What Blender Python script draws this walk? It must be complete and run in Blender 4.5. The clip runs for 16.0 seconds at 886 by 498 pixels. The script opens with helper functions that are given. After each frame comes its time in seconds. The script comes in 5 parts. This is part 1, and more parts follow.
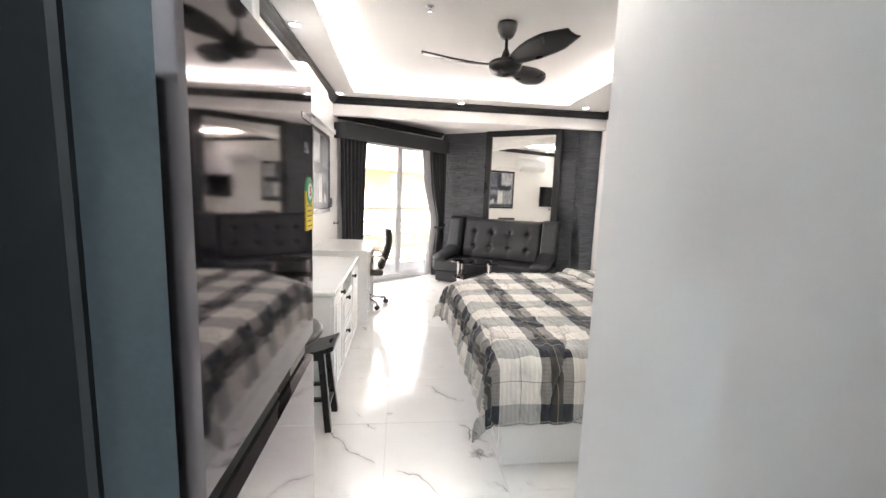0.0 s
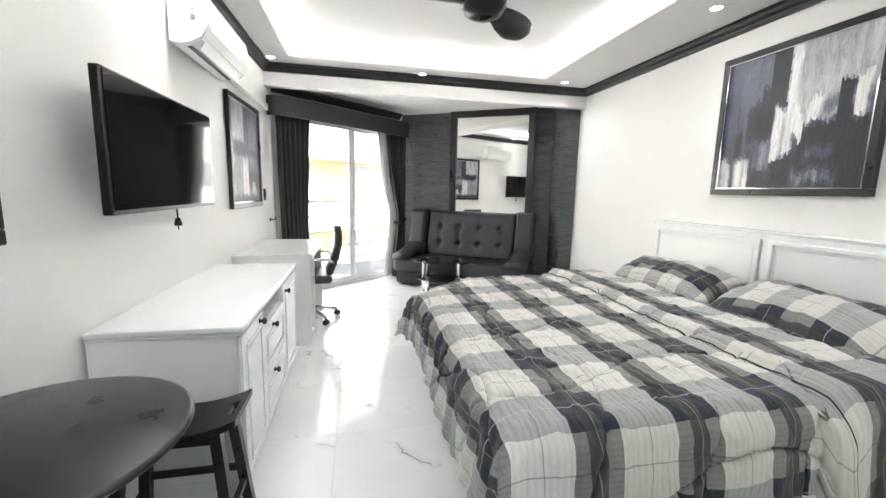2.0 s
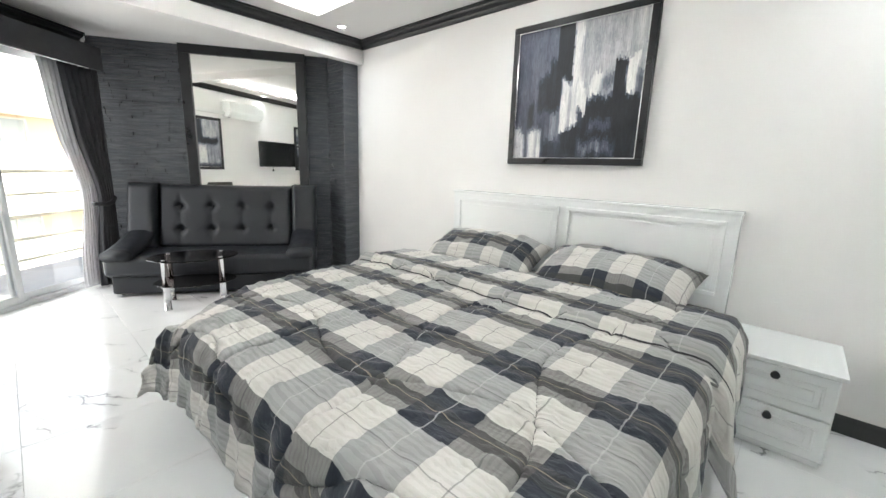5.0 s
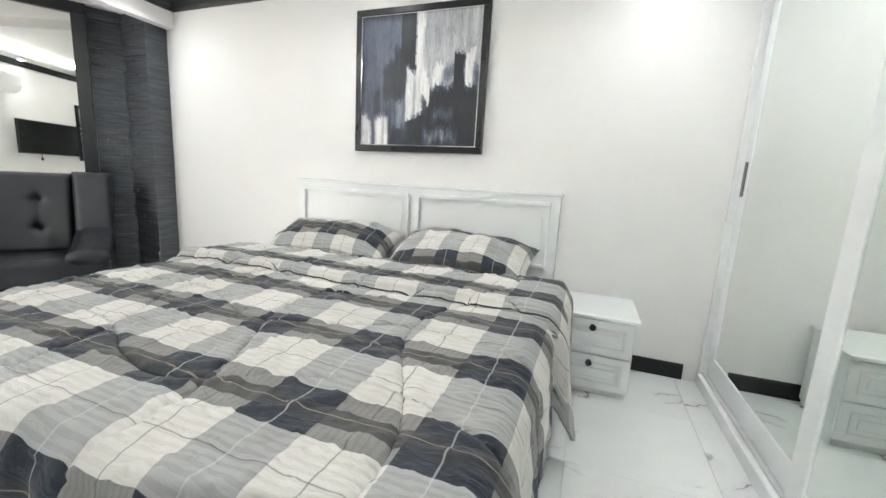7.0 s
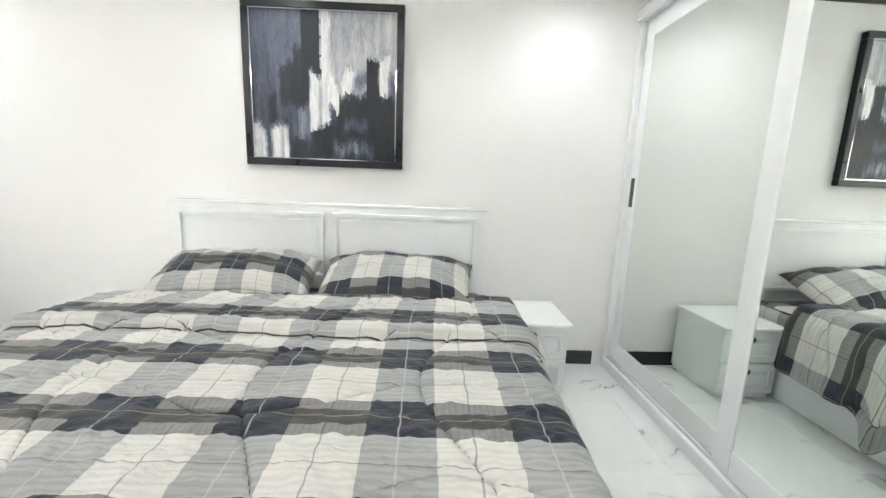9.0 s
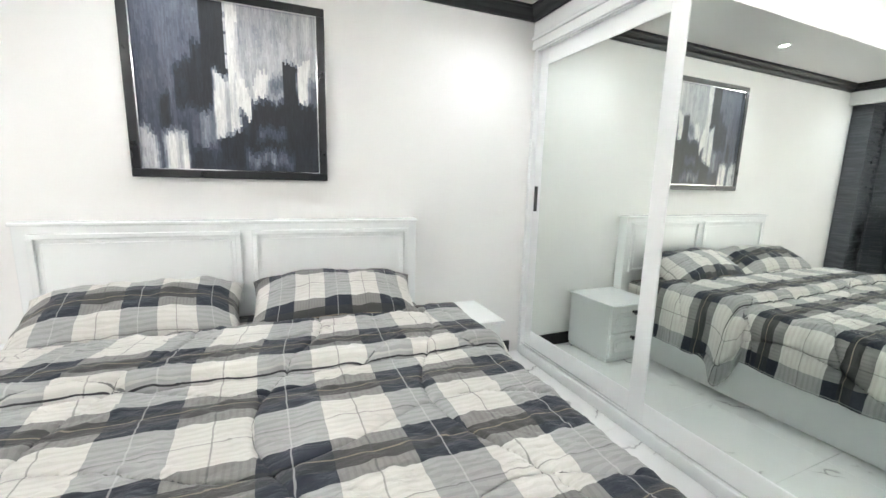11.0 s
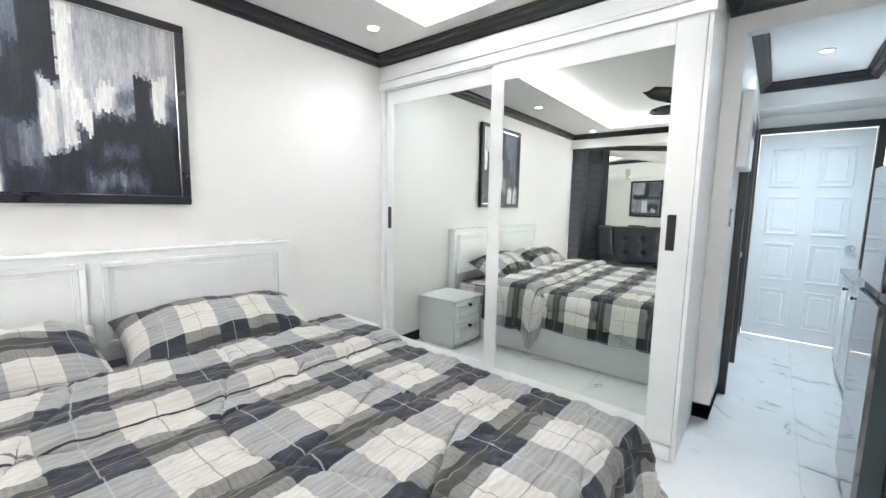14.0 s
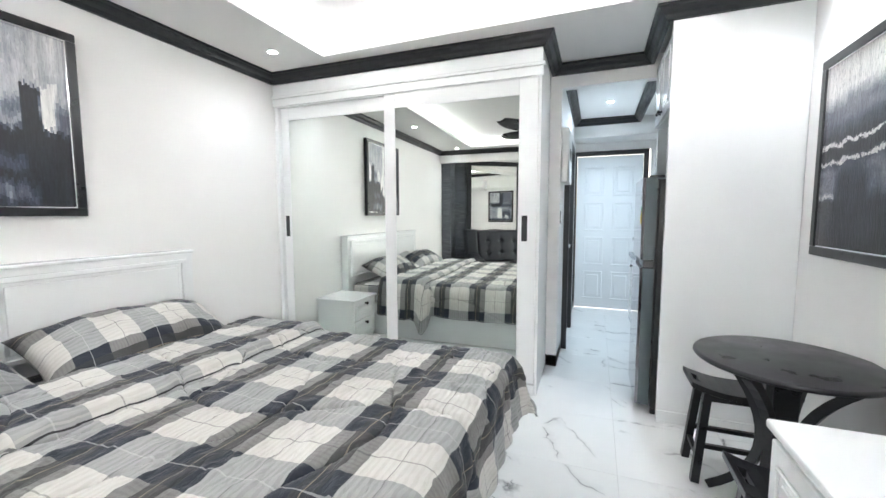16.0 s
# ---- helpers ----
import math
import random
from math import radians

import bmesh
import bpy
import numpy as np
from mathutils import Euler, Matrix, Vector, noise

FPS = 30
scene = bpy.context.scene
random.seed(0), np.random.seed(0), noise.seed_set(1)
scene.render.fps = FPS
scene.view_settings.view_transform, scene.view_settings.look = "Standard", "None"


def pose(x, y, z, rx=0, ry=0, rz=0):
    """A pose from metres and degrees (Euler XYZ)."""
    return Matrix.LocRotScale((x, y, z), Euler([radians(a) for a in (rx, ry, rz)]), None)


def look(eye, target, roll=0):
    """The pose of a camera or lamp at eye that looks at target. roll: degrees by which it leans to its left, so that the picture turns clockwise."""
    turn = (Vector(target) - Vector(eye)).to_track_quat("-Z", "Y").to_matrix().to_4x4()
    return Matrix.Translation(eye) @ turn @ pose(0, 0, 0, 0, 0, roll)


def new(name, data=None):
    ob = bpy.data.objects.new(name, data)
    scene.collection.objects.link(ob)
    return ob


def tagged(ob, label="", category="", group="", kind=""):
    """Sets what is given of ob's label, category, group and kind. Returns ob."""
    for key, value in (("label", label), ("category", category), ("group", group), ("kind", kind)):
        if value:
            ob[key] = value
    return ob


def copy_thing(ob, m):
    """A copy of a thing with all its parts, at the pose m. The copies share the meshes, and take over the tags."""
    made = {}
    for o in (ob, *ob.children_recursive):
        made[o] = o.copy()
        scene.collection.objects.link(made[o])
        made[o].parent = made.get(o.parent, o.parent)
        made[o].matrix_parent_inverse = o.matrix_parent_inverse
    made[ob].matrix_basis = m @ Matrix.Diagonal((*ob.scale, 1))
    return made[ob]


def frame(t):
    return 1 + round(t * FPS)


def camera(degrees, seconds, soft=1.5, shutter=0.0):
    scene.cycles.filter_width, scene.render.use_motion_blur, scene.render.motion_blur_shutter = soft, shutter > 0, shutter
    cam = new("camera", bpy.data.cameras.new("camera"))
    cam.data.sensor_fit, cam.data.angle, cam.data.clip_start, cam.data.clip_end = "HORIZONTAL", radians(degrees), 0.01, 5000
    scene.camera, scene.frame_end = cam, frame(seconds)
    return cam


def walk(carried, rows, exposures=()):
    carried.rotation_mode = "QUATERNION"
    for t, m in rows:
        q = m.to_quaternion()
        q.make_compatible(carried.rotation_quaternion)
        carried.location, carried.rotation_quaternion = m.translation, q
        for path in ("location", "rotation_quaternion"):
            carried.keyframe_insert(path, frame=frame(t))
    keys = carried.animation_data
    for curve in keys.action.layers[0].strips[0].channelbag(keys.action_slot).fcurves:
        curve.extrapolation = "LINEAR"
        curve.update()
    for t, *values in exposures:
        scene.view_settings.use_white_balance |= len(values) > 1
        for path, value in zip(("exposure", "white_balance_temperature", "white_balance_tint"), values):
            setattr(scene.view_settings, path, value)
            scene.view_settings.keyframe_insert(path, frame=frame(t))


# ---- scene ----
cam = camera(96.8, 16.0)
PATH = [
    (0, (-0.019, -0.059, 1.379), (0.205, 1.911, 1.118), 2.0),
    (0.5, (-0.03, 0.139, 1.349), (0.207, 2.107, 1.087), 1.7),
    (1, (-0.007, 0.338, 1.382), (0.26, 2.301, 1.105), 1.8),
    (1.5, (0.038, 0.522, 1.327), (0.36, 2.477, 1.051), 1.3),
    (2, (0.055, 0.73, 1.335), (0.475, 2.663, 1.044), 1.3),
    (2.5, (0.075, 0.899, 1.322), (0.623, 2.797, 1.006), 1.4),
    (3, (0.113, 1.079, 1.313), (0.814, 2.921, 0.971), 1.7),
    (3.5, (0.156, 1.256, 1.308), (1.047, 3.008, 0.94), 1.8),
    (4, (0.121, 1.415, 1.309), (1.214, 3.044, 0.923), 1.9),
    (4.5, (0.041, 1.534, 1.311), (1.328, 3.011, 0.909), 1.7),
    (5, (0.04, 1.559, 1.303), (1.493, 2.874, 0.901), 1.8),
    (7.5, (0.151, 1.662, 1.152), (2.058, 2.163, 0.818), 3.2),
    (8, (0.216, 1.838, 1.217), (2.162, 2.147, 0.877), 2.9),
    (8.5, (0.189, 1.982, 1.296), (2.151, 2.115, 0.931), 2.4),
    (9, (0.137, 2.14, 1.299), (2.107, 2.093, 0.953), 2.1),
    (11.5, (0.187, 2.661, 1.369), (1.955, 1.786, 1.04), 1.3),
    (12, (0.149, 2.706, 1.365), (1.837, 1.682, 1.049), 1.2),
    (12.5, (0.116, 2.764, 1.345), (1.71, 1.592, 1.054), 1.4),
    (13, (0.074, 2.88, 1.372), (1.563, 1.573, 1.1), 1.4),
    (13.5, (0.107, 3.021, 1.374), (1.495, 1.601, 1.132), 1.3),
    (14, (0.139, 3.197, 1.389), (1.42, 1.678, 1.161), 1.1),
    (14.5, (0.08, 3.321, 1.375), (1.255, 1.717, 1.162), 0.9),
    (15, (0.059, 3.475, 1.384), (1.094, 1.777, 1.174), 0.7),
    (15.5, (0.091, 3.631, 1.387), (0.989, 1.855, 1.19), 0.4),
    (16, (0.071, 3.746, 1.358), (0.792, 1.888, 1.187), -0.1),
]
EXPOSURES = [(0, 1.62, 6900, 15), (1.0, 1.6, 6750, 14), (2.0, 1.5, 6400, 9), (3.5, 1.4, 6350, 8), (6, 1.42, 6350, 7), (9, 1.5, 6350, 7), (13, 1.54, 6250, 9), (16, 1.55, 6200, 10)]
walk(cam, [(t, look(eye, target, roll)) for t, eye, target, roll in PATH], EXPOSURES)

# ---- light ----
WINDOW_W, COVE_W, SPOT_W, HALL_W = 15.0, 4.7, 11.0, 46.0
world = bpy.data.worlds.new("world")
scene.world = world
world.use_nodes = True
sky = world.node_tree.nodes.new("ShaderNodeTexSky")
sky.sky_type, sky.sun_disc = "NISHITA", False
sky.dust_density, sky.ozone_density = 4.0, 0.5
sky.sun_elevation, sky.sun_rotation = radians(37), radians(150)
world.node_tree.links.new(sky.outputs[0], world.node_tree.nodes["Background"].inputs[0])
world.node_tree.nodes["Background"].inputs[1].default_value = 0.15


def lamp(name, kind, m, power, colour=(1, 1, 1), size=0.1, size_y=None, spot=None):
    data = bpy.data.lights.new(name, kind)
    data.energy, data.color = power, colour
    if kind == "AREA":
        data.size = size
        if size_y:
            data.shape, data.size_y = "RECTANGLE", size_y
    elif kind == "SUN":
        data.angle = size
    else:
        data.shadow_soft_size = size
    if spot:
        data.spot_size, data.spot_blend = radians(spot), 1.0
    ob = new(name, data)
    ob.matrix_world = m
    return ob


lamp("sun", "SUN", look((0, 0, 10), (-0.50, 0.85, 9.25)), 5.0, (1.0, 0.95, 0.88), radians(0.6))


# ---- materials ----
def material(name, colour, rough=0.5, metal=0.0, vary=0.06, scale=6.0, bump=0.02, grain=120.0, coat=0.0):
    """A surface with broad stains, fine grain and a little relief."""
    m = bpy.data.materials.new(name)
    m.use_nodes = True
    n, l = m.node_tree.nodes, m.node_tree.links
    b = n["Principled BSDF"]
    tc = n.new("ShaderNodeTexCoord")
    big = n.new("ShaderNodeTexNoise")
    big.inputs["Scale"].default_value, big.inputs["Detail"].default_value = scale, 5
    fine = n.new("ShaderNodeTexNoise")
    fine.inputs["Scale"].default_value, fine.inputs["Detail"].default_value = grain, 3
    l.new(tc.outputs["Object"], big.inputs["Vector"])
    l.new(tc.outputs["Object"], fine.inputs["Vector"])
    add = n.new("ShaderNodeMath")
    add.operation = "ADD"
    l.new(big.outputs["Fac"], add.inputs[0])
    l.new(fine.outputs["Fac"], add.inputs[1])
    ramp = n.new("ShaderNodeMapRange")
    ramp.inputs["From Min"].default_value, ramp.inputs["From Max"].default_value = 0.6, 1.4
    ramp.inputs["To Min"].default_value, ramp.inputs["To Max"].default_value = 1 - vary, 1 + vary
    l.new(add.outputs[0], ramp.inputs["Value"])
    mul = n.new("ShaderNodeVectorMath")
    mul.operation = "SCALE"
    mul.inputs[0].default_value = colour
    l.new(ramp.outputs[0], mul.inputs["Scale"])
    l.new(mul.outputs[0], b.inputs["Base Color"])
    rr = n.new("ShaderNodeMapRange")
    rr.inputs["To Min"].default_value, rr.inputs["To Max"].default_value = rough * (1 - 2 * vary), min(1, rough * (1 + 2 * vary))
    l.new(big.outputs["Fac"], rr.inputs["Value"])
    l.new(rr.outputs[0], b.inputs["Roughness"])
    b.inputs["Metallic"].default_value = metal
    b.inputs["Coat Weight"].default_value = coat
    b.inputs["Coat Roughness"].default_value = 0.08
    if bump:
        bp = n.new("ShaderNodeBump")
        bp.inputs["Strength"].default_value, bp.inputs["Distance"].default_value = bump, 0.01
        l.new(fine.outputs["Fac"], bp.inputs["Height"])
        l.new(bp.outputs[0], b.inputs["Normal"])
    return m


def glow(name, colour, strength):
    m = bpy.data.materials.new(name)
    m.use_nodes = True
    b = m.node_tree.nodes["Principled BSDF"]
    b.inputs["Base Color"].default_value = (*colour, 1)
    b.inputs["Emission Color"].default_value = (*colour, 1)
    b.inputs["Emission Strength"].default_value = strength
    return m


WALL = material("wall_paint", (0.80, 0.785, 0.772), 0.5, vary=0.012, scale=1.5, bump=0.02)
CEIL = material("ceiling_paint", (0.78, 0.765, 0.75), 0.6, vary=0.02, scale=1.2)
LACQUER = material("white_lacquer", (0.82, 0.83, 0.83), 0.25, vary=0.008, scale=3, bump=0.004)
BLACK = material("black_wood", (0.012, 0.012, 0.014), 0.32, vary=0.25, scale=8, bump=0.03)
TRIM = material("black_trim", (0.014, 0.014, 0.016), 0.4, vary=0.25, scale=8, bump=0.02)
CHAIRHIDE = material("worn_grey_leather", (0.040, 0.038, 0.033), 0.36, vary=0.2, scale=8, bump=0.15, grain=200)
LEATHER = material("black_leather", (0.016, 0.018, 0.023), 0.45, vary=0.2, scale=10, bump=0.12, grain=260)
CURTAIN = material("grey_curtain", (0.03, 0.03, 0.034), 0.8, vary=0.2, scale=20, bump=0.1, grain=400)
PLASTIC = material("white_plastic", (0.78, 0.78, 0.77), 0.35, vary=0.02)
BLACKPL = material("black_plastic", (0.012, 0.012, 0.013), 0.3, vary=0.2)
CHROME = material("chrome", (0.75, 0.75, 0.76), 0.12, 1.0, vary=0.03)
ALU = material("white_aluminium", (0.72, 0.73, 0.74), 0.35, vary=0.03)
DOORBLUE = material("white_door_paint", (0.78, 0.80, 0.82), 0.3, vary=0.02, scale=2)


class Nodes:
    """Short hand for wiring a node material."""

    def __init__(self, name):
        self.m = bpy.data.materials.new(name)
        self.m.use_nodes = True
        self.t = self.m.node_tree
        self.b = self.t.nodes["Principled BSDF"]

    def put(self, socket, value):
        if isinstance(value, bpy.types.NodeSocket):
            self.t.links.new(value, socket)
        elif value is not None:
            socket.default_value = value

    def maths(self, op, a, b=None, c=None):
        n = self.t.nodes.new("ShaderNodeMath")
        n.operation = op
        for s, v in zip(n.inputs, (a, b, c)):
            self.put(s, v)
        return n.outputs[0]

    def coords(self, which="Object", scale=(1, 1, 1)):
        tc = self.t.nodes.new("ShaderNodeTexCoord")
        mp = self.t.nodes.new("ShaderNodeMapping")
        mp.inputs["Scale"].default_value = scale
        self.put(mp.inputs["Vector"], tc.outputs[which])
        return mp

    def noise(self, vec, scale, detail=4.0, distortion=0.0):
        n = self.t.nodes.new("ShaderNodeTexNoise")
        self.put(n.inputs["Vector"], vec)
        n.inputs["Scale"].default_value, n.inputs["Detail"].default_value = scale, detail
        n.inputs["Distortion"].default_value = distortion
        return n.outputs["Fac"]

    def ramp(self, value, stops, constant=False):
        n = self.t.nodes.new("ShaderNodeValToRGB")
        if constant:
            n.color_ramp.interpolation = "CONSTANT"
        e = n.color_ramp.elements
        while len(e) < len(stops):
            e.new(0.5)
        for el, (p, c) in zip(e, stops):
            el.position = p
            el.color = (*c, 1) if isinstance(c, tuple) else (c, c, c, 1)
        self.put(n.inputs[0], value)
        return n.outputs[0]

    def mix(self, fac, a, b, mode="MIX"):
        n = self.t.nodes.new("ShaderNodeMix")
        n.data_type, n.blend_type = "RGBA", mode
        self.put(n.inputs["Factor"], fac)
        self.put(n.inputs["A"], (*a, 1) if isinstance(a, tuple) else a)
        self.put(n.inputs["B"], (*b, 1) if isinstance(b, tuple) else b)
        return n.outputs["Result"]

    def bump(self, height, strength, distance=0.01):
        n = self.t.nodes.new("ShaderNodeBump")
        n.inputs["Strength"].default_value, n.inputs["Distance"].default_value = strength, distance
        self.put(n.inputs["Height"], height)
        self.put(self.b.inputs["Normal"], n.outputs[0])

    def surface(self, colour=None, rough=None, metal=None):
        self.put(self.b.inputs["Base Color"], (*colour, 1) if isinstance(colour, tuple) else colour)
        self.put(self.b.inputs["Roughness"], rough)
        self.put(self.b.inputs["Metallic"], metal)
        return self.m


def marble():
    """Polished white porcelain with sparse grey veins; each tile is cut from another spot."""
    k = Nodes("marble_tile")
    mp = k.coords()
    info = k.t.nodes.new("ShaderNodeObjectInfo")
    off = k.t.nodes.new("ShaderNodeCombineXYZ")
    for i, f in enumerate((37.0, 91.0, 17.0)):
        k.put(off.inputs[i], k.maths("MULTIPLY", info.outputs["Random"], f))
    k.put(mp.inputs["Location"], off.outputs[0])
    rot = k.t.nodes.new("ShaderNodeCombineXYZ")
    k.put(rot.inputs[2], k.maths("MULTIPLY_ADD", info.outputs["Random"], 0.9, 0.35))
    k.put(mp.inputs["Rotation"], rot.outputs[0])
    vec = mp.outputs[0]
    warp = k.t.nodes.new("ShaderNodeVectorMath")
    warp.operation = "MULTIPLY_ADD"
    nz = k.t.nodes.new("ShaderNodeTexNoise")
    nz.inputs["Scale"].default_value, nz.inputs["Detail"].default_value = 5.0, 5
    k.put(nz.inputs["Vector"], vec)
    k.put(warp.inputs[0], nz.outputs["Color"])
    warp.inputs[1].default_value = (0.22, 0.22, 0.22)
    k.put(warp.inputs[2], vec)
    squash = k.t.nodes.new("ShaderNodeMapping")
    squash.inputs["Scale"].default_value = (0.55, 1.9, 1)
    k.put(squash.inputs["Vector"], warp.outputs[0])
    vor = k.t.nodes.new("ShaderNodeTexVoronoi")
    vor.feature = "DISTANCE_TO_EDGE"
    vor.inputs["Scale"].default_value = 1.7
    k.put(vor.inputs["Vector"], squash.outputs[0])
    line = k.ramp(vor.outputs["Distance"], [(0.0, 1.0), (0.007, 0.5), (0.015, 0.0)])
    soft = k.ramp(vor.outputs["Distance"], [(0.0, 0.35), (0.09, 0.0)])
    mask = k.ramp(k.noise(vec, 3.2, 3), [(0.53, 0.0), (0.62, 1.0)])
    amt = k.maths("MULTIPLY", k.maths("MAXIMUM", line, k.maths("MULTIPLY", soft, 0.5)), mask)
    cloud = k.ramp(k.noise(vec, 2.3, 6), [(0.3, (0.77, 0.775, 0.775)), (0.7, (0.83, 0.83, 0.825))])
    col = k.mix(amt, cloud, (0.20, 0.20, 0.21))
    fine = k.noise(vec, 26, 3)
    k.put(k.b.inputs["Specular IOR Level"], 0.5)
    return k.surface(col, k.ramp(fine, [(0.3, 0.09), (0.8, 0.17)]))


def plaid(name, period=(0.345, 0.35), shift=(0.525, 0.314), dark=1.0, stitch=0.0):
    """Woven check in navy, greys and cream on the cloth's own UV in metres: pale and grey columns crossed by pale and dark rows."""
    k = Nodes(name)
    uv = k.t.nodes.new("ShaderNodeUVMap")
    sep = k.t.nodes.new("ShaderNodeSeparateXYZ")
    k.put(sep.inputs[0], uv.outputs[0])
    pu, pv = (k.maths("FRACT", k.maths("ADD", k.maths("DIVIDE", sep.outputs[n], period[n]), shift[n])) for n in (0, 1))
    d = dark
    col_pale = k.maths("LESS_THAN", pu, 0.525)
    lined = k.maths("GREATER_THAN", k.maths("FRACT", k.maths("MULTIPLY", pv, 17.0)), 0.55)
    pins = k.maths("GREATER_THAN", k.maths("FRACT", k.maths("MULTIPLY", pu, 21.0)), 0.6)
    cream = k.mix(k.maths("MULTIPLY", lined, 0.35), (0.62, 0.60, 0.565), (0.49, 0.47, 0.43))
    silver = k.mix(k.maths("MULTIPLY", lined, 0.5), (0.36, 0.36, 0.355), (0.27, 0.272, 0.27))
    ash = k.mix(k.maths("MULTIPLY", pins, 0.4), (0.23 * d, 0.225 * d, 0.215 * d), (0.165 * d, 0.162 * d, 0.155 * d))
    navy = (0.020 * d, 0.026 * d, 0.040 * d)
    pale_row = k.mix(col_pale, silver, cream)
    dark_row = k.mix(col_pale, navy, ash)
    brown_row = k.mix(col_pale, (0.033 * d, 0.036 * d, 0.042 * d), (0.062 * d, 0.061 * d, 0.059 * d))
    col = k.mix(k.maths("GREATER_THAN", pv, 0.55), pale_row, dark_row)
    col = k.mix(k.maths("MULTIPLY", k.maths("GREATER_THAN", pv, 0.70), k.maths("LESS_THAN", pv, 0.87)), col, brown_row)
    col = k.mix(k.maths("MULTIPLY", k.maths("COMPARE", pu, 0.275, 0.006), 0.5), col, (0.08, 0.08, 0.085))
    col = k.mix(k.maths("MULTIPLY", k.maths("COMPARE", pv, 0.27, 0.005), 0.5), col, (0.08, 0.08, 0.085))
    col = k.mix(k.maths("MULTIPLY", k.maths("COMPARE", pu, 0.775, 0.006), 0.5), col, (0.52, 0.52, 0.51))
    col = k.mix(k.maths("MULTIPLY", k.maths("COMPARE", pv, 0.77, 0.005), 0.5), col, (0.40, 0.34, 0.25))
    if stitch:                         # sewn quilting curves
        w, s = sep.outputs[0], sep.outputs[1]
        for base, other, f, ph, amp, step in ((s, w, 5.2, 0.0, 0.10, 0.42), (w, s, 4.4, 0.6, 0.12, 0.55)):
            wave = k.maths("MULTIPLY", k.maths("SINE", k.maths("MULTIPLY_ADD", other, f, ph)), amp)
            g = k.maths("FRACT", k.maths("DIVIDE", k.maths("ADD", base, wave), step))
            col = k.mix(k.maths("MULTIPLY", k.maths("COMPARE", g, 0.5, 0.0035 / step), stitch), col, (0.03, 0.033, 0.04))
    if stitch:                         # piped hem of the turned-back band
        hem = k.maths("MULTIPLY_ADD", k.maths("SINE", k.maths("MULTIPLY_ADD", sep.outputs[0], 2.7, 0.5)), -0.018, sep.outputs[1])
        col = k.mix(k.maths("COMPARE", hem, 0.585, 0.0018), col, (0.035, 0.036, 0.04))
        col = k.mix(k.maths("MULTIPLY", k.maths("COMPARE", hem, 0.575, 0.002), 0.45), col, (0.55, 0.53, 0.49))
    mp = k.coords("UV")
    weave = k.noise(mp.outputs[0], 420, 2)
    wash = k.noise(mp.outputs[0], 9, 5)
    col = k.mix(0.2, col, k.ramp(wash, [(0.3, 0.6), (0.7, 1.0)]), "MULTIPLY")
    pucker = k.noise(k.coords("UV", (1.0, 2.6, 1)).outputs[0], 16, 5, 0.8)
    k.bump(k.maths("ADD", k.maths("MULTIPLY", weave, 0.05), pucker), 0.7, 0.014)
    k.put(k.b.inputs["Sheen Weight"], 0.12)
    return k.surface(col, 0.85)


def paint(name, colour):
    """Thick matt-gloss paint with brush drag."""
    k = Nodes(name)
    drag = k.noise(k.coords("Object", (40, 40, 5)).outputs[0], 3.0, 6, 0.4)
    col = k.mix(k.ramp(drag, [(0.35, 0.0), (0.7, 1.0)]), tuple(c * 0.84 for c in colour), tuple(min(1, c * 1.12 + 0.003) for c in colour))
    k.bump(drag, 0.6, 0.003)
    return k.surface(col, 0.35)


def glass(name, tint=(1, 1, 1), rough=0.0):
    k = Nodes(name)
    k.b.inputs["Transmission Weight"].default_value = 1.0
    k.b.inputs["IOR"].default_value = 1.45
    return k.surface(tint, rough)


def mirror(name, tint):
    k = Nodes(name)
    sm = k.noise(k.coords().outputs[0], 5, 4)
    return k.surface(tint, k.ramp(sm, [(0.4, 0.004), (0.8, 0.02)]), 1.0)


def slate():
    """Layered split stone: thin level bands of differing greys under a coarse grain."""
    k = Nodes("slate")
    bands = k.noise(k.coords("Object", (5, 5, 55)).outputs[0], 1.0, 5, 0.3)
    grain = k.noise(k.coords("Object", (9, 9, 30)).outputs[0], 6.0, 6)
    col = k.ramp(bands, [(0.28, (0.045, 0.048, 0.056)), (0.5, (0.072, 0.077, 0.088)), (0.75, (0.115, 0.12, 0.13))])
    col = k.mix(0.45, col, k.ramp(grain, [(0.3, 0.45), (0.7, 1.3)]), "MULTIPLY")
    k.bump(k.maths("ADD", grain, bands), 0.6, 0.012)
    return k.surface(col, k.ramp(grain, [(0.3, 0.42), (0.7, 0.7)]))


SLATE = slate()
MARBLE = marble()
GROUT = material("grout", (0.62, 0.62, 0.61), 0.8)
PLAID = plaid("plaid_quilt", (0.398, 0.372), (0.653, 0.649), stitch=0.75)
PLAID2 = plaid("plaid_pillow", (0.30, 0.40), (0.3, 0.42))
PLAID3 = plaid("plaid_sheet", (0.36, 0.40), (0.1, 0.2), 0.8)
TONES = [(0.008, 0.009, 0.012), (0.013, 0.015, 0.022), (0.022, 0.027, 0.042), (0.048, 0.056, 0.085), (0.10, 0.112, 0.15), (0.19, 0.205, 0.245), (0.33, 0.34, 0.375), (0.52, 0.52, 0.54), (0.74, 0.73, 0.71)]
PAINTS = [paint("paint", tuple(a + (b - a) * f for a, b in zip(TONES[i], TONES[min(8, i + 1)]))) for i in range(9) for f in (0.0, 0.33, 0.67)]
MIRROR = mirror("wardrobe_mirror", (0.86, 0.90, 0.87))
MIRROR2 = mirror("wall_mirror", (0.90, 0.90, 0.87))
PANE = glass("window_glass")
